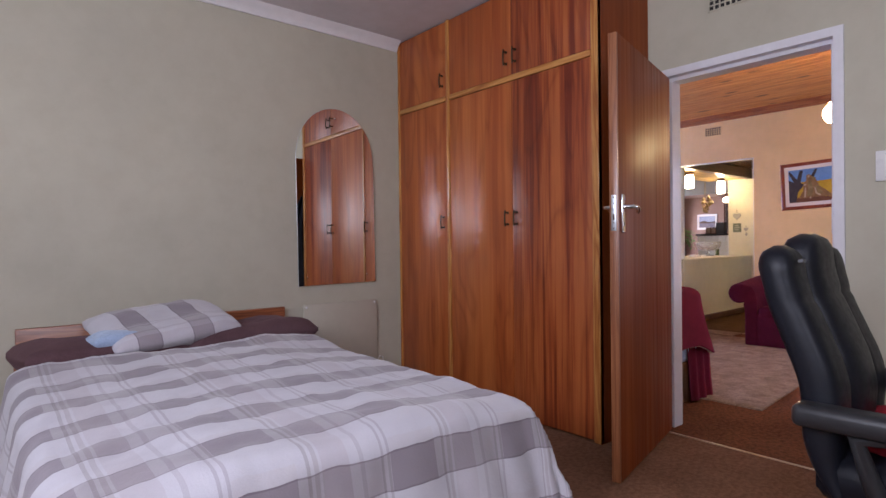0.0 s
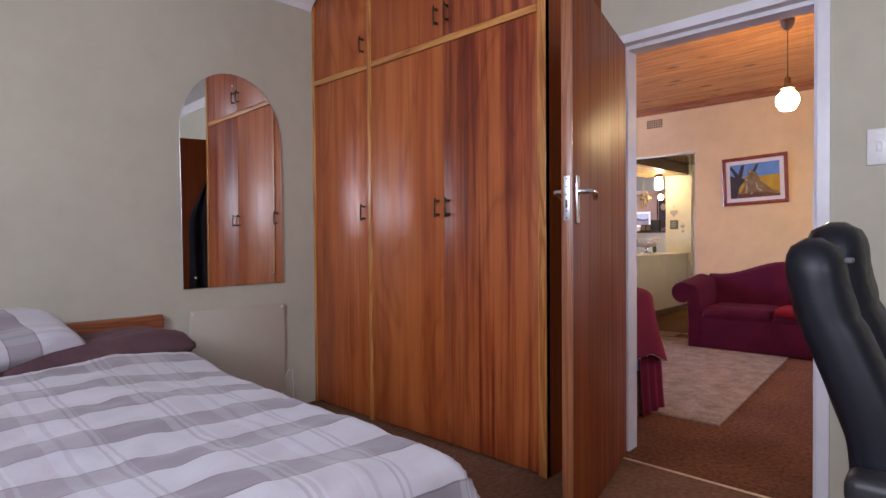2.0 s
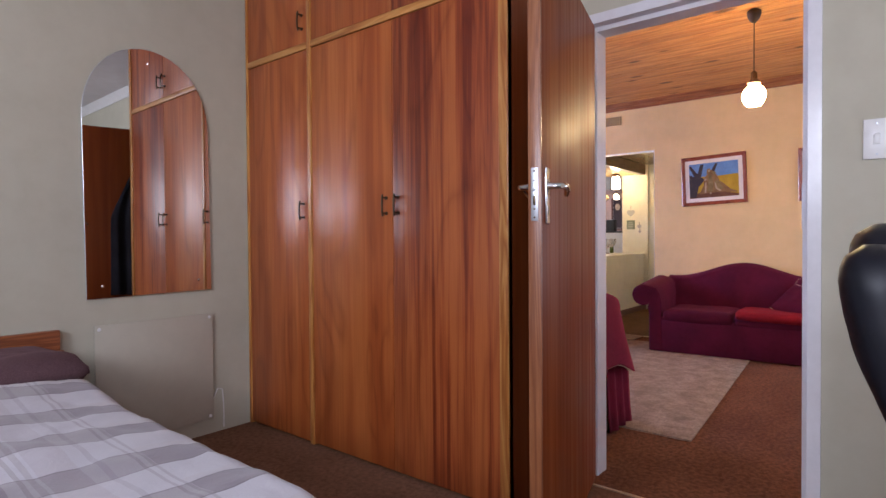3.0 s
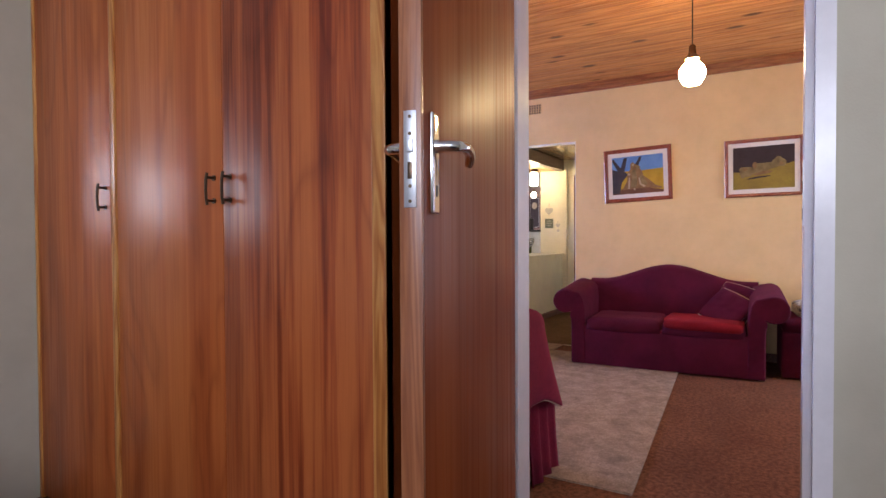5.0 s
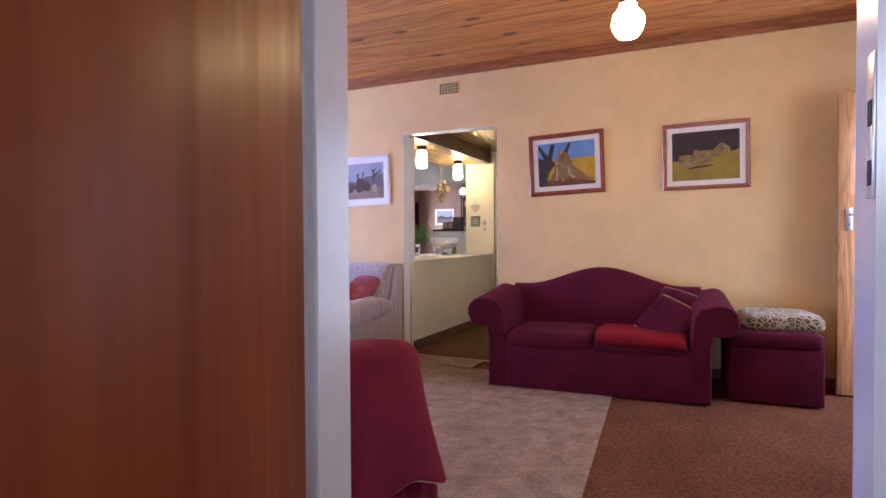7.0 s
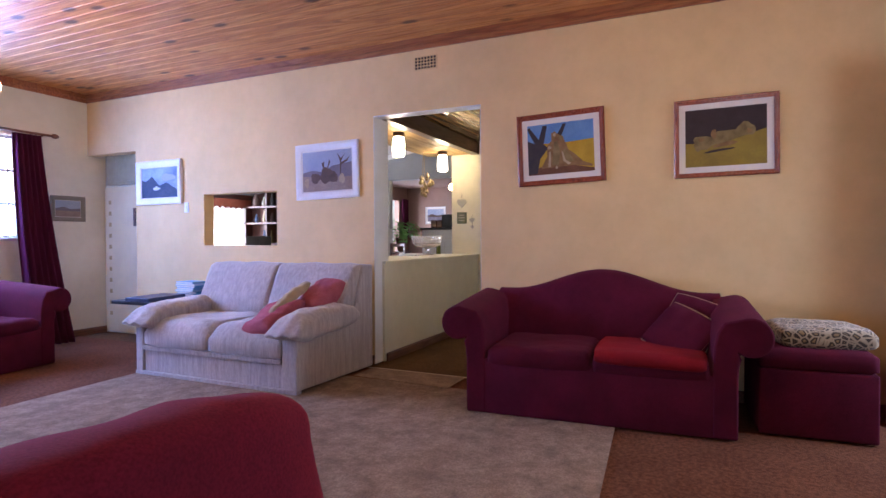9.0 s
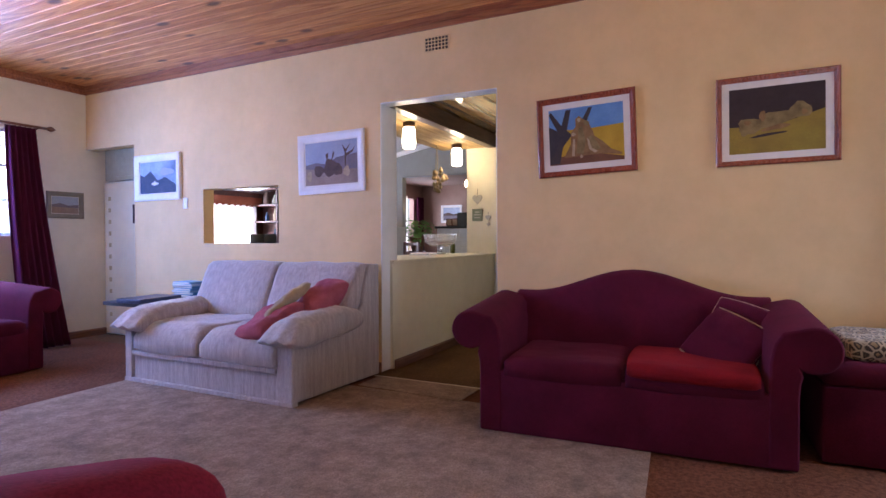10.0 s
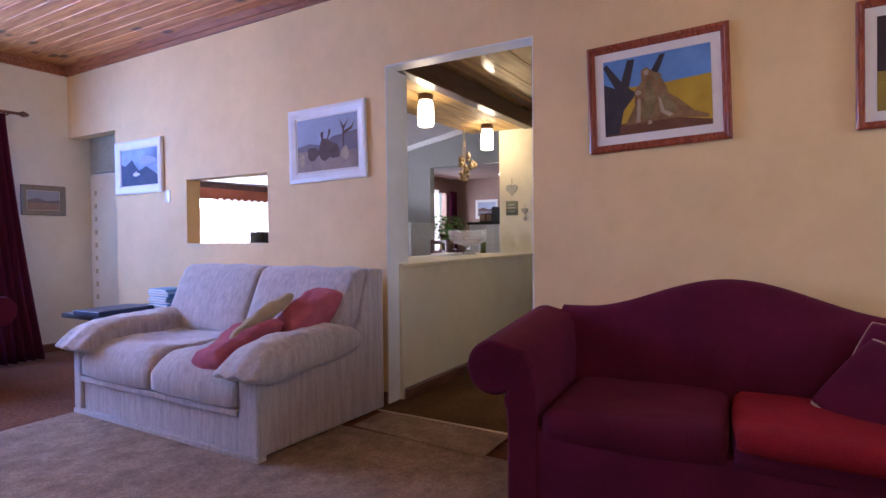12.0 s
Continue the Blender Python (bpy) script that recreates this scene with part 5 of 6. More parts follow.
def throw_cloth():
    """Cloth over the arm: dome on top, falling in widening folds, hem lifted at the front."""
    bm = bmesh.new()
    n, rows = 120, 34
    rings = []
    for k in range(rows + 1):
        t = k / rows
        ring = []
        for j in range(n):
            a = 2 * math.pi * j / n
            ca, sa = math.cos(a), math.sin(a)
            corner = max(0.0, ca) * max(0.0, -sa)
            hem = 0.375 - 0.055 * min(1, max(0, (corner - 0.12) / 0.25)) + 0.012 * math.sin(a * 3)
            fall = max(0.0, (t - 0.34) / 0.66)
            q = min(1.0, t / 0.34)
            se = 0.58
            px = math.copysign(abs(ca) ** se, ca) * 0.352
            py = math.copysign(abs(sa) ** se, sa) * 0.315
            rad = math.sin(q * math.pi / 2) ** 0.8
            z = 0.64 + 0.14 * math.cos(q * math.pi / 2) ** 0.8 if t < 0.34 else 0.64 + (hem - 0.64) * fall
            flare = 0.030 * fall * (0.5 + 2.2 * corner) + 0.012 * fall ** 0.6
            wave = 0.018 * math.sin(a * 9 + 1.3 * math.sin(a * 2)) * fall ** 1.4 + 0.012 * noise.noise((ca * 3, sa * 3, z * 4))
            s = rad + (flare + wave) / 0.33
            sag = (0.42 * (py * min(1.0, s) + 0.12) + 0.012) * (1 - fall) + 0.012 * noise.noise((px * s * 7, py * s * 7, 2.0)) * (1 - fall)
            ring.append(bm.verts.new((px * s, py * s - 0.13, z - sag - 0.03 * ca * rad * (1 - fall))))
        rings.append(ring)
    skin(bm, rings, True, False)
    bm.faces.new(rings[0])
    ob = mesh_object("throw_blanket", bm, THROW, 180)
    so = ob.modifiers.new("thickness", "SOLIDIFY")
    so.thickness, so.offset = 0.006, 1.0
    hemline = [v for v in ob.data.vertices][-n:]
    tb_ = bmesh.new()
    tube(tb_, [tuple(v.co) for v in hemline] + [tuple(hemline[0].co)], 0.0045, 6)
    part("hem_piping", tb_, PIPING, ob, "pale stitched hem")
    ob.matrix_world = pose(3.66, 2.22, 0.0)
    return tagged(ob, "crimson throw draped over the armchair, pale stitched hem", "throw")


throw_cloth()


# pictures
def poly(bm, pts, z, mat):
    f = bm.faces.new([bm.verts.new((x, y, z)) for x, y in pts])
    f.material_index = mat


def framed(m, w, h, border, mount, frame_mat, label, mats, shapes, depth=0.022):
    """A framed painting; shapes are (material index, outline) in units of the painted area."""
    root = thing("framed_picture", m, label, "picture", "pictures on the walls")
    bm = bmesh.new()
    prof = [(0.0, 0.0), (0.0, depth * 0.8), (border * 0.2, depth), (border * 0.45, depth * 0.92), (border * 0.6, depth * 0.70), (border * 0.85, depth * 0.62), (border, depth * 0.4), (border, 0.0)]
    rings = []
    for sx, sy in ((-1, -1), (1, -1), (1, 1), (-1, 1)):
        rings.append([bm.verts.new((sx * (w / 2 - o), sy * (h / 2 - o), z)) for o, z in prof])
    rings.append(rings[0])
    skin(bm, rings, True, False)
    part("frame", bm, frame_mat, root, "", 30)
    iw, ih = w / 2 - border + 0.002, h / 2 - border + 0.002
    part("mount", solid(-iw, iw, -ih, ih, 0.002, 0.006), MOUNT, root, "ivory mount")
    aw, ah = iw - mount, ih - mount
    bm = bmesh.new()
    for k, (mi, pts) in enumerate(shapes):
        poly(bm, [(-aw + 2 * aw * x, -ah + 2 * ah * y) for x, y in pts], 0.0068 + 0.0004 * k, mi)
    part("painting", bm, mats, root, "painted canvas", None)
    return root


def blob(cx, cy, rx, ry, n=14, turn=0.0, k=0.12, seed=0):
    out = []
    for j in range(n):
        a = 2 * math.pi * j / n
        r = 1 + k * math.sin(3 * a + seed) + k * 0.6 * math.sin(5 * a + 2 * seed)
        x, y = rx * r * math.cos(a), ry * r * math.sin(a)
        out.append((min(0.99, max(0.01, cx + x * math.cos(turn) - y * math.sin(turn))), min(0.99, max(0.01, cy + x * math.sin(turn) + y * math.cos(turn)))))
    return out


full = [(0, 0), (1, 0), (1, 1), (0, 1)]
WALLX = LX1 - 0.001
tree = [
    (0, full), (1, [(0, 0), (1, 0), (1, 0.63), (0.5, 0.60), (0.2, 0.62), (0, 0.6)]), (4, [(0, 0), (1, 0), (1, 0.06), (0.6, 0.17), (0.2, 0.15), (0, 0.1)]),
    (2, [(0.0, 0.02), (0.14, 0.02), (0.19, 0.32), (0.32, 0.52), (0.22, 0.64), (0.12, 0.62), (0.0, 0.70)]), (2, [(0.15, 0.60), (0.24, 0.97), (0.31, 0.97), (0.24, 0.56)]), (2, [(0.0, 0.92), (0.03, 0.97), (0.20, 0.66), (0.12, 0.60)]), (2, [(0.42, 0.68), (0.55, 0.97), (0.60, 0.97), (0.50, 0.66)]),
    (3, [(0.20, 0.12), (0.30, 0.36), (0.30, 0.55), (0.37, 0.66), (0.37, 0.80), (0.42, 0.84), (0.47, 0.78), (0.54, 0.72), (0.60, 0.55), (0.62, 0.46), (0.72, 0.36), (0.84, 0.20), (0.97, 0.13), (0.97, 0.09), (0.70, 0.14)]), (6, [(0.37, 0.18), (0.41, 0.62), (0.46, 0.66), (0.50, 0.40), (0.47, 0.16)]), (6, [(0.56, 0.20), (0.53, 0.44), (0.58, 0.48), (0.66, 0.34), (0.70, 0.22)]), (5, [(0.52, 0.44), (0.55, 0.40), (0.58, 0.25), (0.66, 0.19), (0.62, 0.16), (0.54, 0.24)]), (5, [(0.31, 0.14), (0.33, 0.44), (0.36, 0.44), (0.35, 0.14)]), (5, blob(0.42, 0.77, 0.025, 0.035, seed=6)), (6, blob(0.52, 0.70, 0.035, 0.045, seed=7)), (5, blob(0.34, 0.52, 0.03, 0.03, seed=8)), (5, blob(0.44, 0.12, 0.02, 0.03, seed=9)),
]
framed(facing_minus_x(WALLX, 2.028, 1.694, 2.0), 0.625, 0.515, 0.036, 0.042, PIC_WOOD, "mahogany framed painting, tan forms under a tree", [P_SKY, P_YELLOW, P_DARKTREE, P_TAN, P_EARTH, P_PALE, P_KHAKI], tree)
rest = [
    (0, full), (1, [(0, 0), (1, 0), (1, 0.60), (0.55, 0.42), (0.3, 0.40), (0, 0.42)]), (2, blob(0.24, 0.42, 0.15, 0.12, seed=1)), (2, blob(0.50, 0.50, 0.22, 0.11, turn=0.25, seed=2)), (2, blob(0.75, 0.60, 0.12, 0.12, seed=3)),
    (0, blob(0.42, 0.27, 0.20, 0.02, turn=0.15, seed=9)), (3, blob(0.50, 0.37, 0.16, 0.035, turn=0.22, seed=4)), (3, blob(0.36, 0.56, 0.035, 0.08, seed=5)), (2, blob(0.16, 0.36, 0.05, 0.09, seed=6)), (3, blob(0.20, 0.47, 0.04, 0.035, seed=7)), (3, blob(0.79, 0.57, 0.03, 0.04, seed=8)),
]
framed(facing_minus_x(WALLX, 0.975, 1.692, 0.6), 0.60, 0.505, 0.030, 0.040, PIC_WOOD, "mahogany framed painting, pale forms lying on gold", [P_UMBER, P_OLIVE, P_KHAKI, P_TAN], rest)
herd = [(0, full), (1, [(0, 0.30), (0, 0.48), (0.2, 0.53), (0.4, 0.48), (0.62, 0.62), (1, 0.68), (1, 0.3)]), (2, [(0, 0), (1, 0), (1, 0.32), (0.5, 0.34), (0, 0.40)]),
        (3, blob(0.27, 0.33, 0.10, 0.13, seed=1)), (3, blob(0.50, 0.38, 0.14, 0.20, seed=2)), (3, blob(0.64, 0.33, 0.08, 0.14, seed=3)), (4, blob(0.80, 0.28, 0.06, 0.12, seed=4)), (4, blob(0.08, 0.22, 0.05, 0.12, seed=5)), (3, [(0.43, 0.52), (0.40, 0.70), (0.46, 0.74), (0.45, 0.60), (0.47, 0.52)]), (3, [(0.52, 0.52), (0.58, 0.72), (0.55, 0.78), (0.53, 0.64), (0.49, 0.52)]),
        (3, [(0.77, 0.4), (0.79, 0.4), (0.80, 0.72), (0.88, 0.90), (0.79, 0.78), (0.72, 0.92), (0.77, 0.72)]), (3, [(0.80, 0.62), (0.92, 0.70), (0.97, 0.84), (0.90, 0.74), (0.79, 0.68)])]
framed(facing_minus_x(WALLX, 4.055, 1.641, 1.2), 0.655, 0.485, 0.060, 0.012, WHITE_PAINT, "white framed misty landscape with brown shapes", [P_HAZE, P_HILL, P_DUST, P_BROWN, P_PALE], herd)
peaks = [(0, full), (1, [(0, 0), (1, 0), (1, 0.25), (0.7, 0.5), (0.5, 0.4), (0.3, 0.72), (0.12, 0.55), (0, 0.62)]), (2, blob(0.42, 0.30, 0.10, 0.05, seed=1)), (2, [(0.36, 0.30), (0.42, 0.40), (0.48, 0.30)]), (3, blob(0.75, 0.66, 0.2, 0.12, seed=2)), (1, blob(0.75, 0.12, 0.22, 0.05, seed=4))]
framed(facing_minus_x(WALLX, 6.135, 1.632, 0.3), 0.655, 0.445, 0.062, 0.010, WHITE_PAINT, "white framed blue mountain landscape with a cottage", [P_CLOUD, P_DEEP, P_WHITE, P_HAZE], peaks, 0.03)
plainscape = [(0, full), (1, [(0, 0), (1, 0), (1, 0.35), (0, 0.4)]), (2, [(0, 0.38), (0, 0.50), (0.3, 0.62), (0.6, 0.48), (1, 0.55), (1, 0.36)])]
framed(facing_minus_y(6.835, LY1 - 0.001, 1.385), 0.36, 0.27, 0.045, 0.006, DULL_GOLD, "small gilt framed landscape on the white wall", [P_HAZE, P_DUST, P_HILL], plainscape)
framed(facing_minus_x(7.2445, 6.62, 1.30), 0.30, 0.20, 0.025, 0.004, DARK_WOOD, "small dark framed picture on the papered panel", [P_UMBER, P_EARTH], [(0, full), (1, blob(0.5, 0.4, 0.2, 0.2))])


# pendant lamps
def pendant(m, drop, label):
    root = thing("pendant_lamp", m, label, "pendant lamp", "globe pendant lamps")
    part("ceiling_rose", lathe(bmesh.new(), [(0.028, 0.0), (0.045, -0.012), (0.044, -0.035), (0.034, -0.062), (0.018, -0.082), (0.006, -0.09)], sides=20), BROWN_CORD, root, "dark brown ceiling cup", 60)
    part("cord", tube(bmesh.new(), [(0, 0, -0.085), (0, 0, -drop + 0.155)], 0.0035, 8), BROWN_CORD, root)
    part("lamp_holder", lathe(bmesh.new(), [(0.008, -drop + 0.165), (0.019, -drop + 0.155), (0.021, -drop + 0.112), (0.027, -drop + 0.10), (0.040, -drop + 0.092), (0.043, -drop + 0.078)], sides=20), plain("amber_brown_cap", (0.20, 0.11, 0.05), 0.25), root, "brown lamp holder", 60)
    prof = [(0.034, 0.066), (0.045, 0.055), (0.062, 0.036), (0.071, 0.010), (0.072, -0.013), (0.064, -0.038), (0.052, -0.058), (0.042, -0.070), (0.020, -0.076)]
    g = bmesh.new()
    rings = []
    sides = 32
    for r, z in prof:
        rings.append([g.verts.new((r * (1 + 0.02 * math.cos(8 * a)) * math.cos(a), r * (1 + 0.02 * math.cos(8 * a)) * math.sin(a), z - drop)) for a in (2 * math.pi * j / sides for j in range(sides))])
    skin(g, rings, True, True)
    part("globe", g, GLOBE, root, "lit ribbed opal glass globe", 60)
    return root


pendant(pose(5.06, 1.312, LZ), 0.580, "lit opal globe hanging from the board ceiling")
pendant(pose(5.13, 5.30, LZ), 0.585, "lit opal globe hanging from the board ceiling")


def cylinder_lamp(m, label):
    root = thing("ceiling_lamp", m, label, "ceiling lamp", "cylinder lamps over the counter")
    part("cap", lathe(bmesh.new(), [(0.050, 0.0), (0.056, -0.006), (0.056, -0.040), (0.048, -0.046)], sides=22), DARK_WOOD, root, "dark cap", 50)
    part("shade", lathe(bmesh.new(), [(0.046, -0.046), (0.052, -0.060), (0.058, -0.115), (0.060, -0.190), (0.056, -0.226), (0.042, -0.234)], sides=26), SHADE_GLOW, root, "lit white glass cylinder shade", 60)
    return root


cylinder_lamp(pose(7.80, 3.76, 2.074), "lit glass cylinder lamp over the counter")
cylinder_lamp(pose(9.06, 3.87, 2.074), "lit glass cylinder lamp over the counter")
pendant(pose(11.9, 4.99, 2.299) @ Matrix.Diagonal((0.72, 0.72, 0.72, 1)), 0.50, "lit opal globe hanging in the far room")

# window, curtain and rod of the living room
win = tagged(new("window_1"), "white steel window with small panes behind bars", "window", kind="structure")
part("sill", solid(4.43, 6.43, LY1 - 0.025, LY1 + 0.20, 1.045, 1.073, bevel=0.004), WHITE_WALL, win)
for x in (4.45, 4.94, 5.43, 5.92, 6.38):
    part("mullion", solid(x, x + 0.03, LY1 + 0.09, LY1 + 0.13, 1.075, 2.09), FRAME_WHITE, win)
for z in (1.075, 1.40, 1.73, 2.06):
    part("transom", solid(4.45, 6.41, LY1 + 0.095, LY1 + 0.125, z, z + 0.028), FRAME_WHITE, win)
pane = part("pane", solid(4.46, 6.40, LY1 + 0.108, LY1 + 0.112, 1.08, 2.08), GLASS, win, smooth=None)
pane.visible_shadow = False
for k in range(8):
    part("burglar_bar", tube(bmesh.new(), [(4.55 + 0.25 * k, LY1 + 0.06, 1.075), (4.55 + 0.25 * k, LY1 + 0.06, 2.09)], 0.006, 8), FRAME_WHITE, win)
rod = thing("curtain_rod", pose(0, LY1 - 0.11, 2.118), "thin brown wooden curtain rod with finials", "curtain rod")
part("rod", tube(bmesh.new(), [(4.25, 0, 0), (6.62, 0, 0)], 0.012, 12), SKIRT_WOOD, rod)
for x, s in ((6.62, 1), (4.25, -1)):
    part("finial", tube(bmesh.new(), [(x, 0, 0), (x + s * 0.012, 0, 0), (x + s * 0.03, 0, 0), (x + s * 0.055, 0, 0), (x + s * 0.075, 0, 0)], [0.012, 0.022, 0.026, 0.018, 0.004], 14), SKIRT_WOOD, rod)
for x in (4.35, 6.56):
    part("bracket", tube(bmesh.new(), [(x, 0, 0), (x, 0.11, -0.01)], 0.007, 8), SKIRT_WOOD, rod)


def curtain(name, x0, x1, y, z0, z1, mat, label, folds, spread=0.0, out=0.0, group=""):
    bm = bmesh.new()
    n, rows = folds * 10, 26
    rings = []
    for k in range(rows + 1):
        t = k / rows
        z = z1 + (z0 - z1) * t
        ring = []
        for j in range(n + 1):
            u = j / n
            amp = 0.022 + 0.014 * t
            x = x0 + (x1 - x0) * u + spread * t * (u - 0.1)
            yy = y - out * t ** 1.5 + amp * math.sin(u * folds * 2 * math.pi + 0.6 * math.sin(t * 3)) + 0.012 * noise.noise((u * 4, t * 3, 5.0))
            ring.append(bm.verts.new((x, yy, z)))
        rings.append(ring)
    skin(bm, rings, False, False)
    ob = mesh_object(name, bm, mat, 180)
    so = ob.modifiers.new("thickness", "SOLIDIFY")
    so.thickness = 0.004
    return tagged(ob, label, "curtain", group)


curtain("curtain", 6.26, 6.515, LY1 - 0.11, 0.02, 2.10, CURTAIN, "long wine purple curtain drawn to the window's side", 6, 0.15, 0.27, "wine curtains")
curtain("curtain", 4.28, 4.52, LY1 - 0.11, 0.02, 2.10, CURTAIN, "long wine purple curtain drawn to the window's side", 5, 0.05, 0.05, "wine curtains")

# open framed and ledged outer door
fd = thing("door_outer", pose(6.945, -0.636, 0.012, 0, 0, 95.2), "varnished framed and boarded outer door standing open", "door")
part("stile", solid(0.0, 0.11, -0.02, 0.02, 0.0, 2.02, bevel=0.004), OUT_DOOR, fd)
part("stile", solid(0.70, 0.815, -0.02, 0.02, 0.0, 2.02, bevel=0.004), OUT_DOOR, fd)
part("top_rail", solid(0.111, 0.699, -0.02, 0.02, 1.91, 2.02, bevel=0.004), OUT_DOOR, fd)
for k in range(7):
    a = 0.1115 + k * 0.0840
    part("board", solid(a, a + 0.0822, -0.008, 0.012, 0.0, 1.909, bevel=0.006), OUT_DOOR, fd)
hp = part("handle_plate", solid(0.735, 0.775, 0.0205, 0.028, 1.10, 1.25, bevel=0.004), STEEL, fd, "steel handle plate")
part("lever", tube(bmesh.new(), [(0.755, 0.026, 1.205), (0.755, 0.060, 1.205), (0.74, 0.07, 1.205), (0.65, 0.07, 1.203)], 0.009, 12), STEEL, hp)
part("key_hole", solid(0.752, 0.758, 0.028, 0.0285, 1.13, 1.15), HOLE, hp)
part("lock_face", solid(0.8153, 0.817, -0.01, 0.01, 1.08, 1.25), STEEL, fd)
part("far_lever", tube(bmesh.new(), [(0.755, -0.02, 1.205), (0.755, -0.05, 1.205), (0.70, -0.055, 1.205)], 0.009, 10), STEEL, fd)

# ---------------------------------------------------------------- kitchen and rooms beyond
bowl = thing("glass_bowl", pose(8.90, 4.00, 0.859) @ Matrix.Diagonal((1.28, 1.28, 1.15, 1)), "cut glass footed bowl on the counter", "bowl")
part("foot", lathe(bmesh.new(), [(0.075, 0.0), (0.060, 0.006), (0.020, 0.02), (0.014, 0.045), (0.020, 0.066), (0.05, 0.072)], sides=30), CUT_GLASS, bowl, "", 60)
g = bmesh.new()
rings = []
for r, z in ((0.045, 0.074), (0.10, 0.085), (0.128, 0.115), (0.137, 0.155), (0.140, 0.19), (0.134, 0.19), (0.130, 0.155), (0.12, 0.12), (0.09, 0.093), (0.04, 0.084)):
    rings.append([g.verts.new((r * (1 + (0.018 if j % 2 and z > 0.1 else 0)) * math.cos(2 * math.pi * j / 48), r * (1 + (0.018 if j % 2 and z > 0.1 else 0)) * math.sin(2 * math.pi * j / 48), z + (0.006 if j % 4 == 0 and z > 0.18 else 0))) for j in range(48)])
skin(g, rings, True, True)
part("cup", g, CUT_GLASS, bowl, "faceted glass cup", None)
PAPER = plain("white_paper", (0.75, 0.74, 0.72), 0.6)
tagged(mesh_object("paper_stack", moved(solid(-0.15, 0.15, -0.10, 0.10, 0, 0.022, bevel=0.003), pose(8.55, 4.02, 0.859, 0, 0, 12)), PAPER), "white papers stacked on the counter", "papers")
tagged(mesh_object("oil_bottle", lathe(bmesh.new(), [(0.028, 0.0), (0.03, 0.01), (0.03, 0.10), (0.012, 0.135), (0.011, 0.165), (0.014, 0.17)], (9.28, 4.03, 0.859), 18), plain("olive_glass", (0.10, 0.12, 0.02), 0.15), 50), "small olive green bottle on the counter", "bottle")

# ornaments on the pillar
PLATE_GREY = plain("pewter_grey_ornament", (0.42, 0.41, 0.37), 0.6)
SIGN = plain("green_grey_sign", (0.16, 0.19, 0.13), 0.6)


def heart(m, s, label):
    root = thing("hanging_heart", m, label, "ornament", "hearts on the pillar")
    pts = []
    for k in range(28):
        a = 2 * math.pi * k / 28
        pts.append((s * math.sin(a) ** 3, s * (13 * math.cos(a) - 5 * math.cos(2 * a) - 2 * math.cos(3 * a) - math.cos(4 * a)) / 16))
    part("heart", loft([[(x, y, z) for x, y in pts] for z in (0.004, 0.014)]), PLATE_GREY, root, "", None)
    part("string", tube(bmesh.new(), [(0, s * 0.3, 0.006), (0, s * 1.9, 0.004)], 0.002, 6), BROWN_CORD, root)
    return root


heart(facing_minus_x(9.399, 3.765, 1.485), 0.062, "grey wooden heart hanging on the pillar")
heart(facing_minus_x(9.399, 3.63, 1.27), 0.034, "small grey heart on a string on the pillar")
heart(facing_minus_x(9.399, 3.625, 1.19), 0.022, "small grey heart on a string on the pillar")
sg = thing("wall_sign", facing_minus_x(9.399, 3.765, 1.30), "small square grey green sign on the pillar", "sign")
part("board", solid(-0.062, 0.062, -0.07, 0.07, 0.001, 0.011, bevel=0.002), SIGN, sg)
for k, w in enumerate((0.03, 0.042, 0.036)):
    part("writing_bar", solid(-w, w, 0.028 - k * 0.032, 0.040 - k * 0.032, 0.011, 0.0125), PLATE_GREY, sg)

# dried gourd string hanging over the counter
GOURD = plain("dried_gourd_skin", (0.36, 0.25, 0.12), 0.5, spot=0.4, scale=30.0)
hg = thing("hanging_gourds", pose(9.02, 4.10, 2.074), "string of straw coloured dried gourds hanging from the ceiling", "ornament")
part("cord", tube(bmesh.new(), [(0, 0, 0.0), (0.004, 0.010, -0.14), (0, 0.012, -0.315)], 0.004, 6), GOURD, hg)
part("cord", tube(bmesh.new(), [(0, 0, 0.0), (0.004, -0.010, -0.14), (0, -0.012, -0.315)], 0.004, 6), GOURD, hg)
rnd = random.Random(4)
for k in range(24):
    z = -0.285 - 0.010 * k
    wide = 0.095 if k < 14 else 0.04
    x, y = rnd.uniform(-wide, wide), rnd.uniform(-wide, wide)
    r = rnd.uniform(0.020, 0.034) * (1.0 if k < 16 else 0.8)
    part("gourd", lathe(bmesh.new(), [(r * 0.3, -r), (r * 0.85, -r * 0.6), (r, 0), (r * 0.7, r * 0.6), (r * 0.35, r * 1.2), (r * 0.15, r * 1.5)], (x, y, z), 10), GOURD, hg)

# grey fitted units and worktop at the back of the kitchen
UNIT = plain("grey_unit_laminate", (0.42, 0.43, 0.42), 0.4)
for k, (y, zt) in enumerate(((6.75, 1.45), (6.15, 1.22))):
    u = thing("tall_kitchen_unit", pose(11.05, y, 0), "grey tall kitchen unit against the grey wall", "kitchen unit", "kitchen units")
    part("body", solid(-0.28, 0.29, -0.29, 0.29, 0.0, zt, bevel=0.004), UNIT, u)
    part("door", solid(-0.30, -0.281, -0.285, 0.285, 0.09, zt - 0.01, bevel=0.003), UNIT, u)

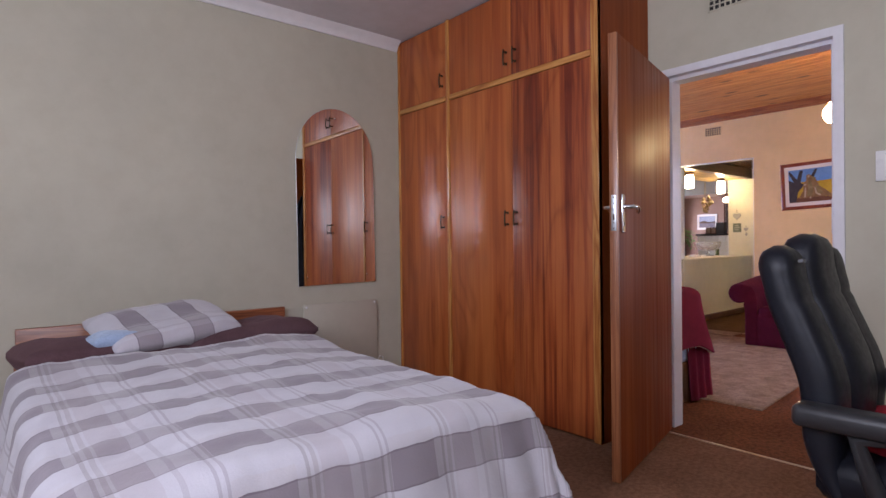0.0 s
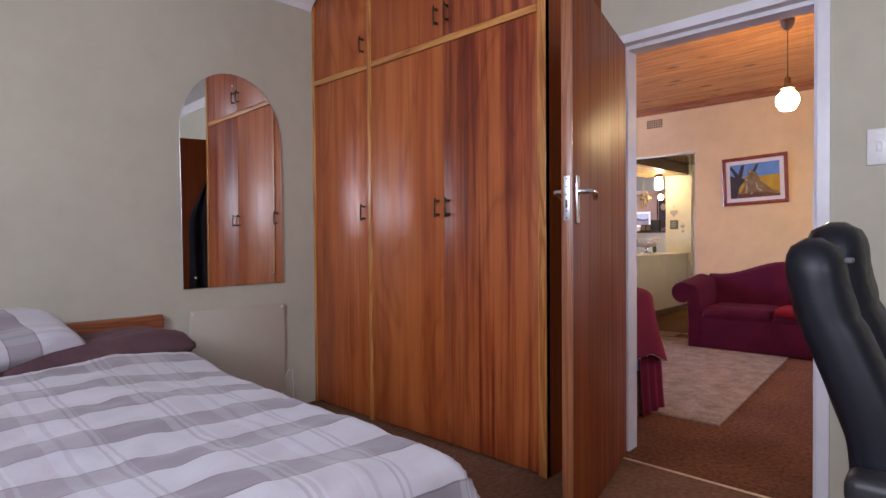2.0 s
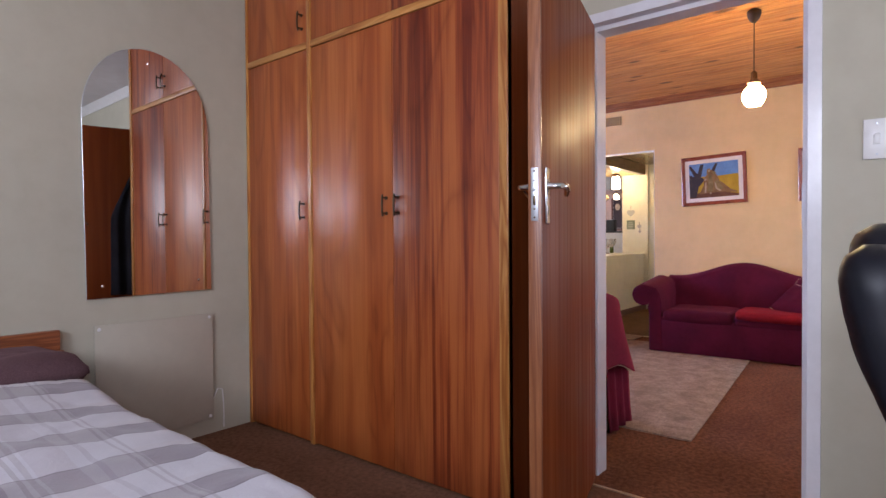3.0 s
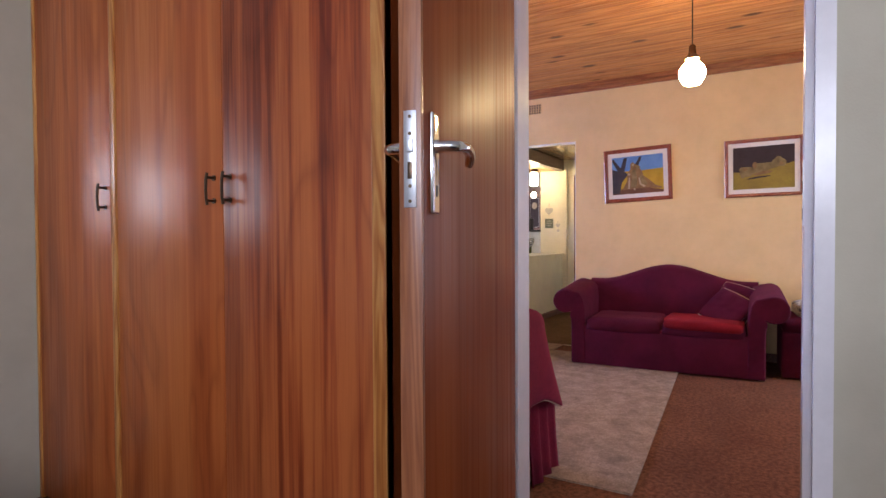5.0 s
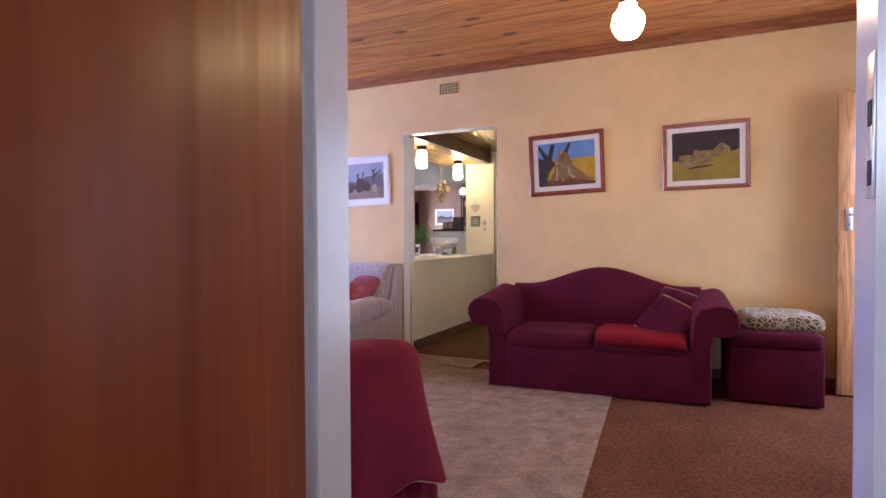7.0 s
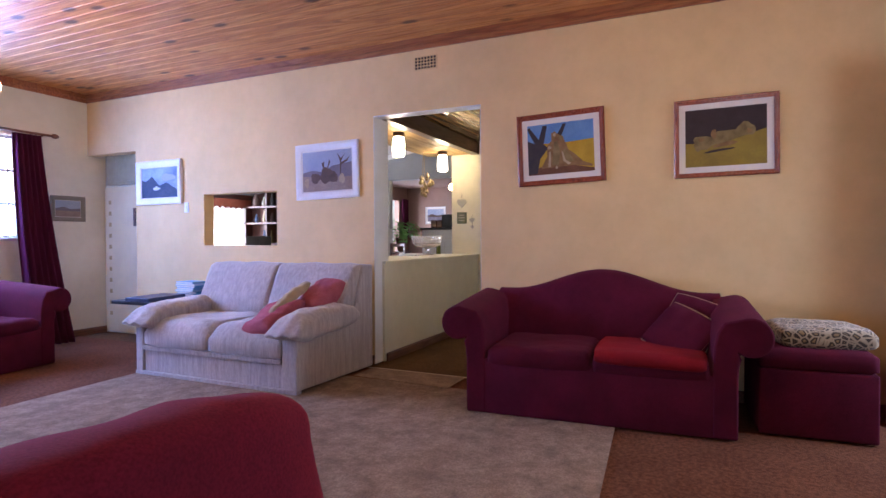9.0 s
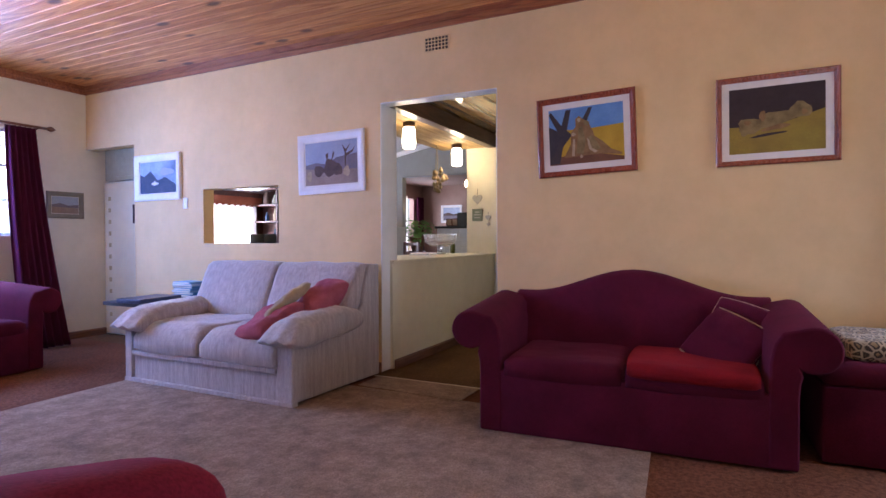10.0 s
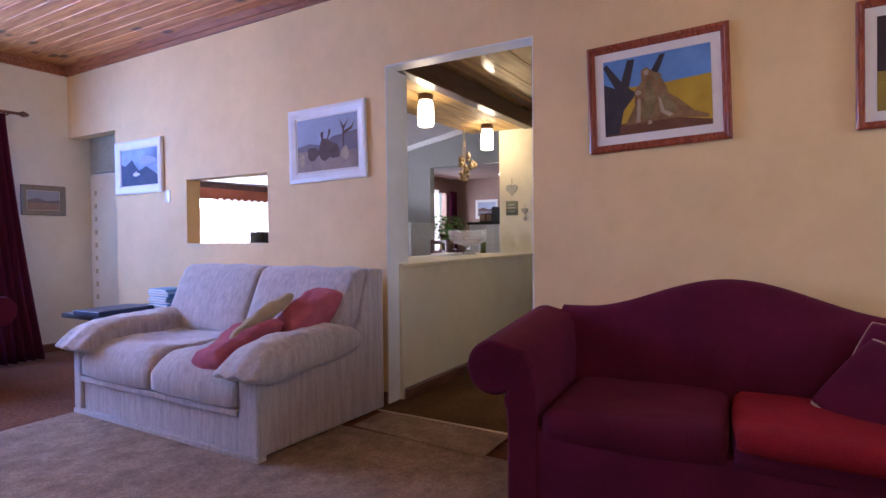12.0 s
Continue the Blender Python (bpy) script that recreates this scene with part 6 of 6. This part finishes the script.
# white tiled stove block in the far room
TILE = plain("white_glazed_tile", (0.82, 0.85, 0.88), 0.12, spot=0.05)
stv = thing("tiled_counter", pose(12.3, 5.17, 0.08), "white tiled block with a dark top", "counter")
part("core", solid(0.01, 0.6, -0.60, 0.60, -0.08, 1.13), PAPER, stv)
for i in range(8):
    for j in range(7):
        part("tile", solid(0.0, 0.0095, -0.60 + i * 0.15 + 0.003, -0.60 + (i + 1) * 0.15 - 0.003, 0.04 + j * 0.155, 0.04 + (j + 1) * 0.155 - 0.006, bevel=0.002, segments=1), TILE, stv)
part("top", solid(-0.03, 0.64, -0.63, 0.63, 1.131, 1.17, bevel=0.006), BLACK, stv, "dark top")
tv = thing("black_box", pose(12.48, 5.33, 1.251) @ Matrix.Diagonal((0.6, 0.6, 0.8, 1)), "black radio on the tiled block", "radio")
part("body", solid(-0.12, 0.12, -0.15, 0.15, 0.0, 0.30, bevel=0.01), BLACK, tv)
part("dial", lathe(bmesh.new(), [(0.03, 0), (0.03, 0.01)], (0, 0, 0.30), 14), STEEL, tv)
for k, y in enumerate((5.50, 5.61)):
    ph = thing("photo_frame", pose(12.48, y, 1.251, 0, 0, 10), "small dark framed photograph on the tiled block", "picture", "photographs")
    part("frame", solid(-0.01, 0.01, -0.055, 0.055, 0.0, 0.14, bevel=0.003), DARK_WOOD, ph)
    part("photo", solid(-0.0115, -0.01, -0.04, 0.04, 0.02, 0.12), P_DUST, ph)
framed(facing_minus_x(15.499, 7.00, 1.62), 0.55, 0.42, 0.03, 0.03, WHITE_PAINT, "small framed landscape on the pink wall", [P_HAZE, P_HILL, P_BROWN], plainscape)
framed(facing_minus_x(15.499, 6.38, 1.75), 0.34, 0.85, 0.04, 0.01, DARK_WOOD, "tall dark wooden wall clock case", [P_UMBER, P_PALE], [(0, full), (1, blob(0.5, 0.75, 0.3, 0.12, k=0.0))])
SHEER = sheer("sheer_white_cloth", (0.85, 0.82, 0.80))
curtain("curtain", 14.15, 14.62, 7.72, 0.02, 2.02, SHEER, "white curtain at the far room window", 5)
curtain("curtain", 15.10, 15.36, 7.70, 0.02, 2.02, CURTAIN, "dark curtain at the far room window", 5)


# fern by the window of the far room
def fern(m):
    root = thing("potted_fern", m, "green arching fern in a pot on a stand", "plant")
    part("stand", lathe(bmesh.new(), [(0.15, 0.0), (0.15, 0.02), (0.03, 0.04), (0.03, 0.66), (0.14, 0.68), (0.14, 0.70)], sides=20), DARK_WOOD, root, "", 40)
    part("pot", lathe(bmesh.new(), [(0.09, 0.70), (0.13, 0.90), (0.14, 0.90), (0.14, 0.93), (0.11, 0.93)], sides=22), P_EARTH, root, "", 40)
    r2 = random.Random(9)
    bm = bmesh.new()
    for k in range(46):
        a, ln, lift = r2.uniform(0, 6.28), r2.uniform(0.28, 0.55), r2.uniform(0.10, 0.40)
        pts = []
        for q in range(10):
            t = q / 9
            pts.append(Vector((math.cos(a) * ln * t, math.sin(a) * ln * t, 0.93 + lift * math.sin(t * 2.4) - 0.26 * t * t)))
        for q in range(9):
            p, d = pts[q], (pts[q + 1] - pts[q])
            sidev = d.cross(Vector((0, 0, 1))).normalized()
            wd = 0.055 * math.sin(math.pi * (q + 0.7) / 9.6)
            for s in (-1, 1):
                tip = p + d * 0.5 + s * sidev * wd + Vector((0, 0, -0.012))
                bm.faces.new([bm.verts.new(v) for v in (p, p + d * 0.55, tip)])
    part("fronds", bm, plain("fern_green", (0.17, 0.40, 0.09), 0.5, spot=0.4), root, "arching green fronds", None)
    return root


fern(pose(12.5, 6.28, 0) @ Matrix.Diagonal((1.1, 1.1, 1.15, 1)))
table = thing("dining_table", pose(10.35, 5.12, 0), "dark wooden dining table under a red cloth", "table")
part("tabletop", solid(-0.42, 0.42, -0.45, 0.45, 0.72, 0.75, bevel=0.006), DARK_WOOD, table)
for x in (-0.36, 0.36):
    for y in (-0.39, 0.39):
        part("leg", solid(x - 0.03, x + 0.03, y - 0.03, y + 0.03, 0.0, 0.72, bevel=0.005), DARK_WOOD, table)
cloth_bm = bmesh.new()
cloth_rings = []
for o, z in ((0.0, 0.7565), (0.47, 0.7565), (0.485, 0.748), (0.492, 0.70), (0.505, 0.60)):
    cloth_rings.append([cloth_bm.verts.new((10.35 + max(-1, min(1, 1.6 * math.cos(a))) * (o * 0.93 + 0.006 * math.sin(a * 14) * (z < 0.74)), 5.12 + max(-1, min(1, 1.6 * math.sin(a))) * (o + 0.006 * math.cos(a * 15) * (z < 0.74)), z)) for a in (2 * math.pi * k / 64 for k in range(64))])
skin(cloth_bm, cloth_rings, True, False)
tagged(mesh_object("tablecloth", cloth_bm, RED, 50), "red cotton tablecloth on the dining table", "tablecloth")
dc = thing("dining_chair", pose(11.02, 5.38, 0, 0, 0, 60), "dark wooden dining chair with a red seat", "chair")
part("seat", moved(cushion(0.46, 0.44, 0.08, 0.3, 61, 0.003, 14, 0.1, 0.5), Matrix.Translation((0, 0, 0.46))), RED, dc, "red padded seat", 180)
for x in (-0.2, 0.2):
    for y in (-0.19, 0.19):
        part("leg", solid(x - 0.02, x + 0.02, y - 0.02, y + 0.02, 0.0, 0.43 if y < 0 else 0.98, bevel=0.004), DARK_WOOD, dc)
for z in (0.62, 0.78, 0.92):
    part("back_slat", solid(-0.19, 0.19, 0.18, 0.20, z, z + 0.05, bevel=0.004), DARK_WOOD, dc)

# dining room seen through the hatch
dw = tagged(new("window_2"), "wide white dining room window", "window", kind="structure")
for x in (7.9, 9.0, 10.1, 11.16):
    part("mullion", solid(x, x + 0.04, 9.05, 9.09, 0.7, 1.75), FRAME_WHITE, dw)
for z in (0.7, 1.71):
    part("rail", solid(7.9, 11.2, 9.055, 9.085, z, z + 0.04), FRAME_WHITE, dw)
PELMET = fabric("terracotta_pelmet_cloth", (0.34, 0.10, 0.05), (0.27, 0.075, 0.04))
pm = thing("window_pelmet", pose(9.5, 8.93, 1.62), "terracotta cloth pelmet over the dining window", "pelmet")
part("board", solid(-1.75, 1.75, -0.03, 0.06, 0.16, 0.29), DARK_WOOD, pm, "dark wooden pelmet board")
part("valance", solid(-1.75, 1.75, -0.045, -0.032, 0.0, 0.17, bevel=0.004), PELMET, pm, "terracotta valance")
curtain("curtain", 7.75, 8.9, 8.88, 0.1, 1.64, SHEER, "sheer white curtain at the dining window", 9, group="sheer curtains")
curtain("curtain", 9.9, 11.1, 8.88, 0.1, 1.64, SHEER, "sheer white curtain at the dining window", 9, group="sheer curtains")
PINKNET = sheer("pink_net_cloth", (0.80, 0.42, 0.38))
curtain("curtain", 9.05, 9.20, 8.86, 0.1, 1.64, PINKNET, "narrow pink curtain at the dining window", 2)
bs = thing("bookcase", pose(11.20, 8.05, 0), "dark wooden bookcase full of ornaments", "bookcase")
part("back", solid(0.10, 0.13, -0.95, 0.90, 0.0, 1.95), DARK_WOOD, bs)
for z in (0.02, 0.95, 1.33, 1.63, 1.92):
    part("shelf", solid(-0.16, 0.10, -0.95, 0.90, z, z + 0.03), DARK_WOOD, bs)
for y in (-0.95, -0.33, 0.28, 0.87):
    part("upright", solid(-0.16, 0.10, y, y + 0.03, 0.0, 1.95), DARK_WOOD, bs)
r3 = random.Random(12)
obj_mats = [P_PALE, DULL_GOLD, BLACK, P_DEEP, P_BROWN, P_KHAKI]
for z in (0.981, 1.361, 1.661):
    for k in range(9):
        y = 7.2 + k * 0.185 + r3.uniform(-0.02, 0.02)
        w, h = r3.uniform(0.03, 0.07), r3.uniform(0.10, 0.24)
        tagged(mesh_object("shelf_ornament", lathe(bmesh.new(), [(w * 0.7, 0), (w, h * 0.2), (w * 0.8, h * 0.6), (w * 0.4, h * 0.8), (w * 0.5, h)], (11.16, y, z + 0.0005), 12), obj_mats[r3.randrange(6)], 50), "small ornament on the bookcase shelf", "ornament", "ornaments on the bookcase")
sp = thing("loudspeaker", pose(8.05, 5.75, 0), "black loudspeaker on a stand by the hatch", "loudspeaker")
part("stand", solid(-0.09, 0.09, -0.09, 0.09, 0.0, 0.90, bevel=0.005), BLACK, sp)
part("cabinet", solid(-0.10, 0.10, -0.10, 0.10, 0.90, 1.085, bevel=0.008), BLACK, sp)

# window frames of the bedroom, out of view, the south one added; and the ground outside
for name, m in (("window_3", pose(-0.5, -1.575, 1.95)), ("window_4", pose(-1.575, 0.6, 1.95, 0, 0, 90))):
    wq = tagged(new(name), "white steel window with panes, out of view", "window", kind="structure")
    wq.matrix_world = m
    half = 0.90 if name == "window_3" else 0.80
    for k in range(4):
        x = -half + k * (2 * half - 0.03) / 3
        part("mullion", solid(x, x + 0.03, -0.02, 0.02, -0.45, 0.45), FRAME_WHITE, wq)
    for z in (-0.45, -0.02, 0.42):
        part("transom", solid(-half, half, -0.017, 0.017, z, z + 0.03), FRAME_WHITE, wq)
# frame of the added kitchen opening, never in view
kw = tagged(new("added_window_5"), "added kitchen window with panes, out of view", "window", kind="structure")
for x in (9.7, 10.385, 11.07):
    part("mullion", solid(x, x + 0.03, 2.35, 2.39, 1.0, 2.0), FRAME_WHITE, kw)
for z in (1.0, 1.97):
    part("rail", solid(9.73, 11.07, 2.353, 2.387, z, z + 0.03), FRAME_WHITE, kw)
structure("ground", solid(-300, 300, -300, 300, -0.45, -0.25), P_OLIVE, "dry open ground around the house", "ground")
structure("backdrop_living", solid(3.0, 7.0, 8.4, 8.42, 0.3, 3.0), DAYGLOW, "bright hazy daylight outside the window", "backdrop")
structure("backdrop_dining", solid(6.5, 12.5, 10.4, 10.42, 0.2, 3.2), DAYGLOW, "bright hazy daylight outside the dining window", "backdrop")
structure("backdrop_far_room", solid(12.6, 15.8, 8.6, 8.62, 0.2, 3.0), DAYGLOW, "bright hazy daylight outside the far window", "backdrop")
structure("roof", solid(-2.2, 16.4, -2.4, 9.6, 3.75, 3.9), DARK_WOOD, "roof over the house", "roof")
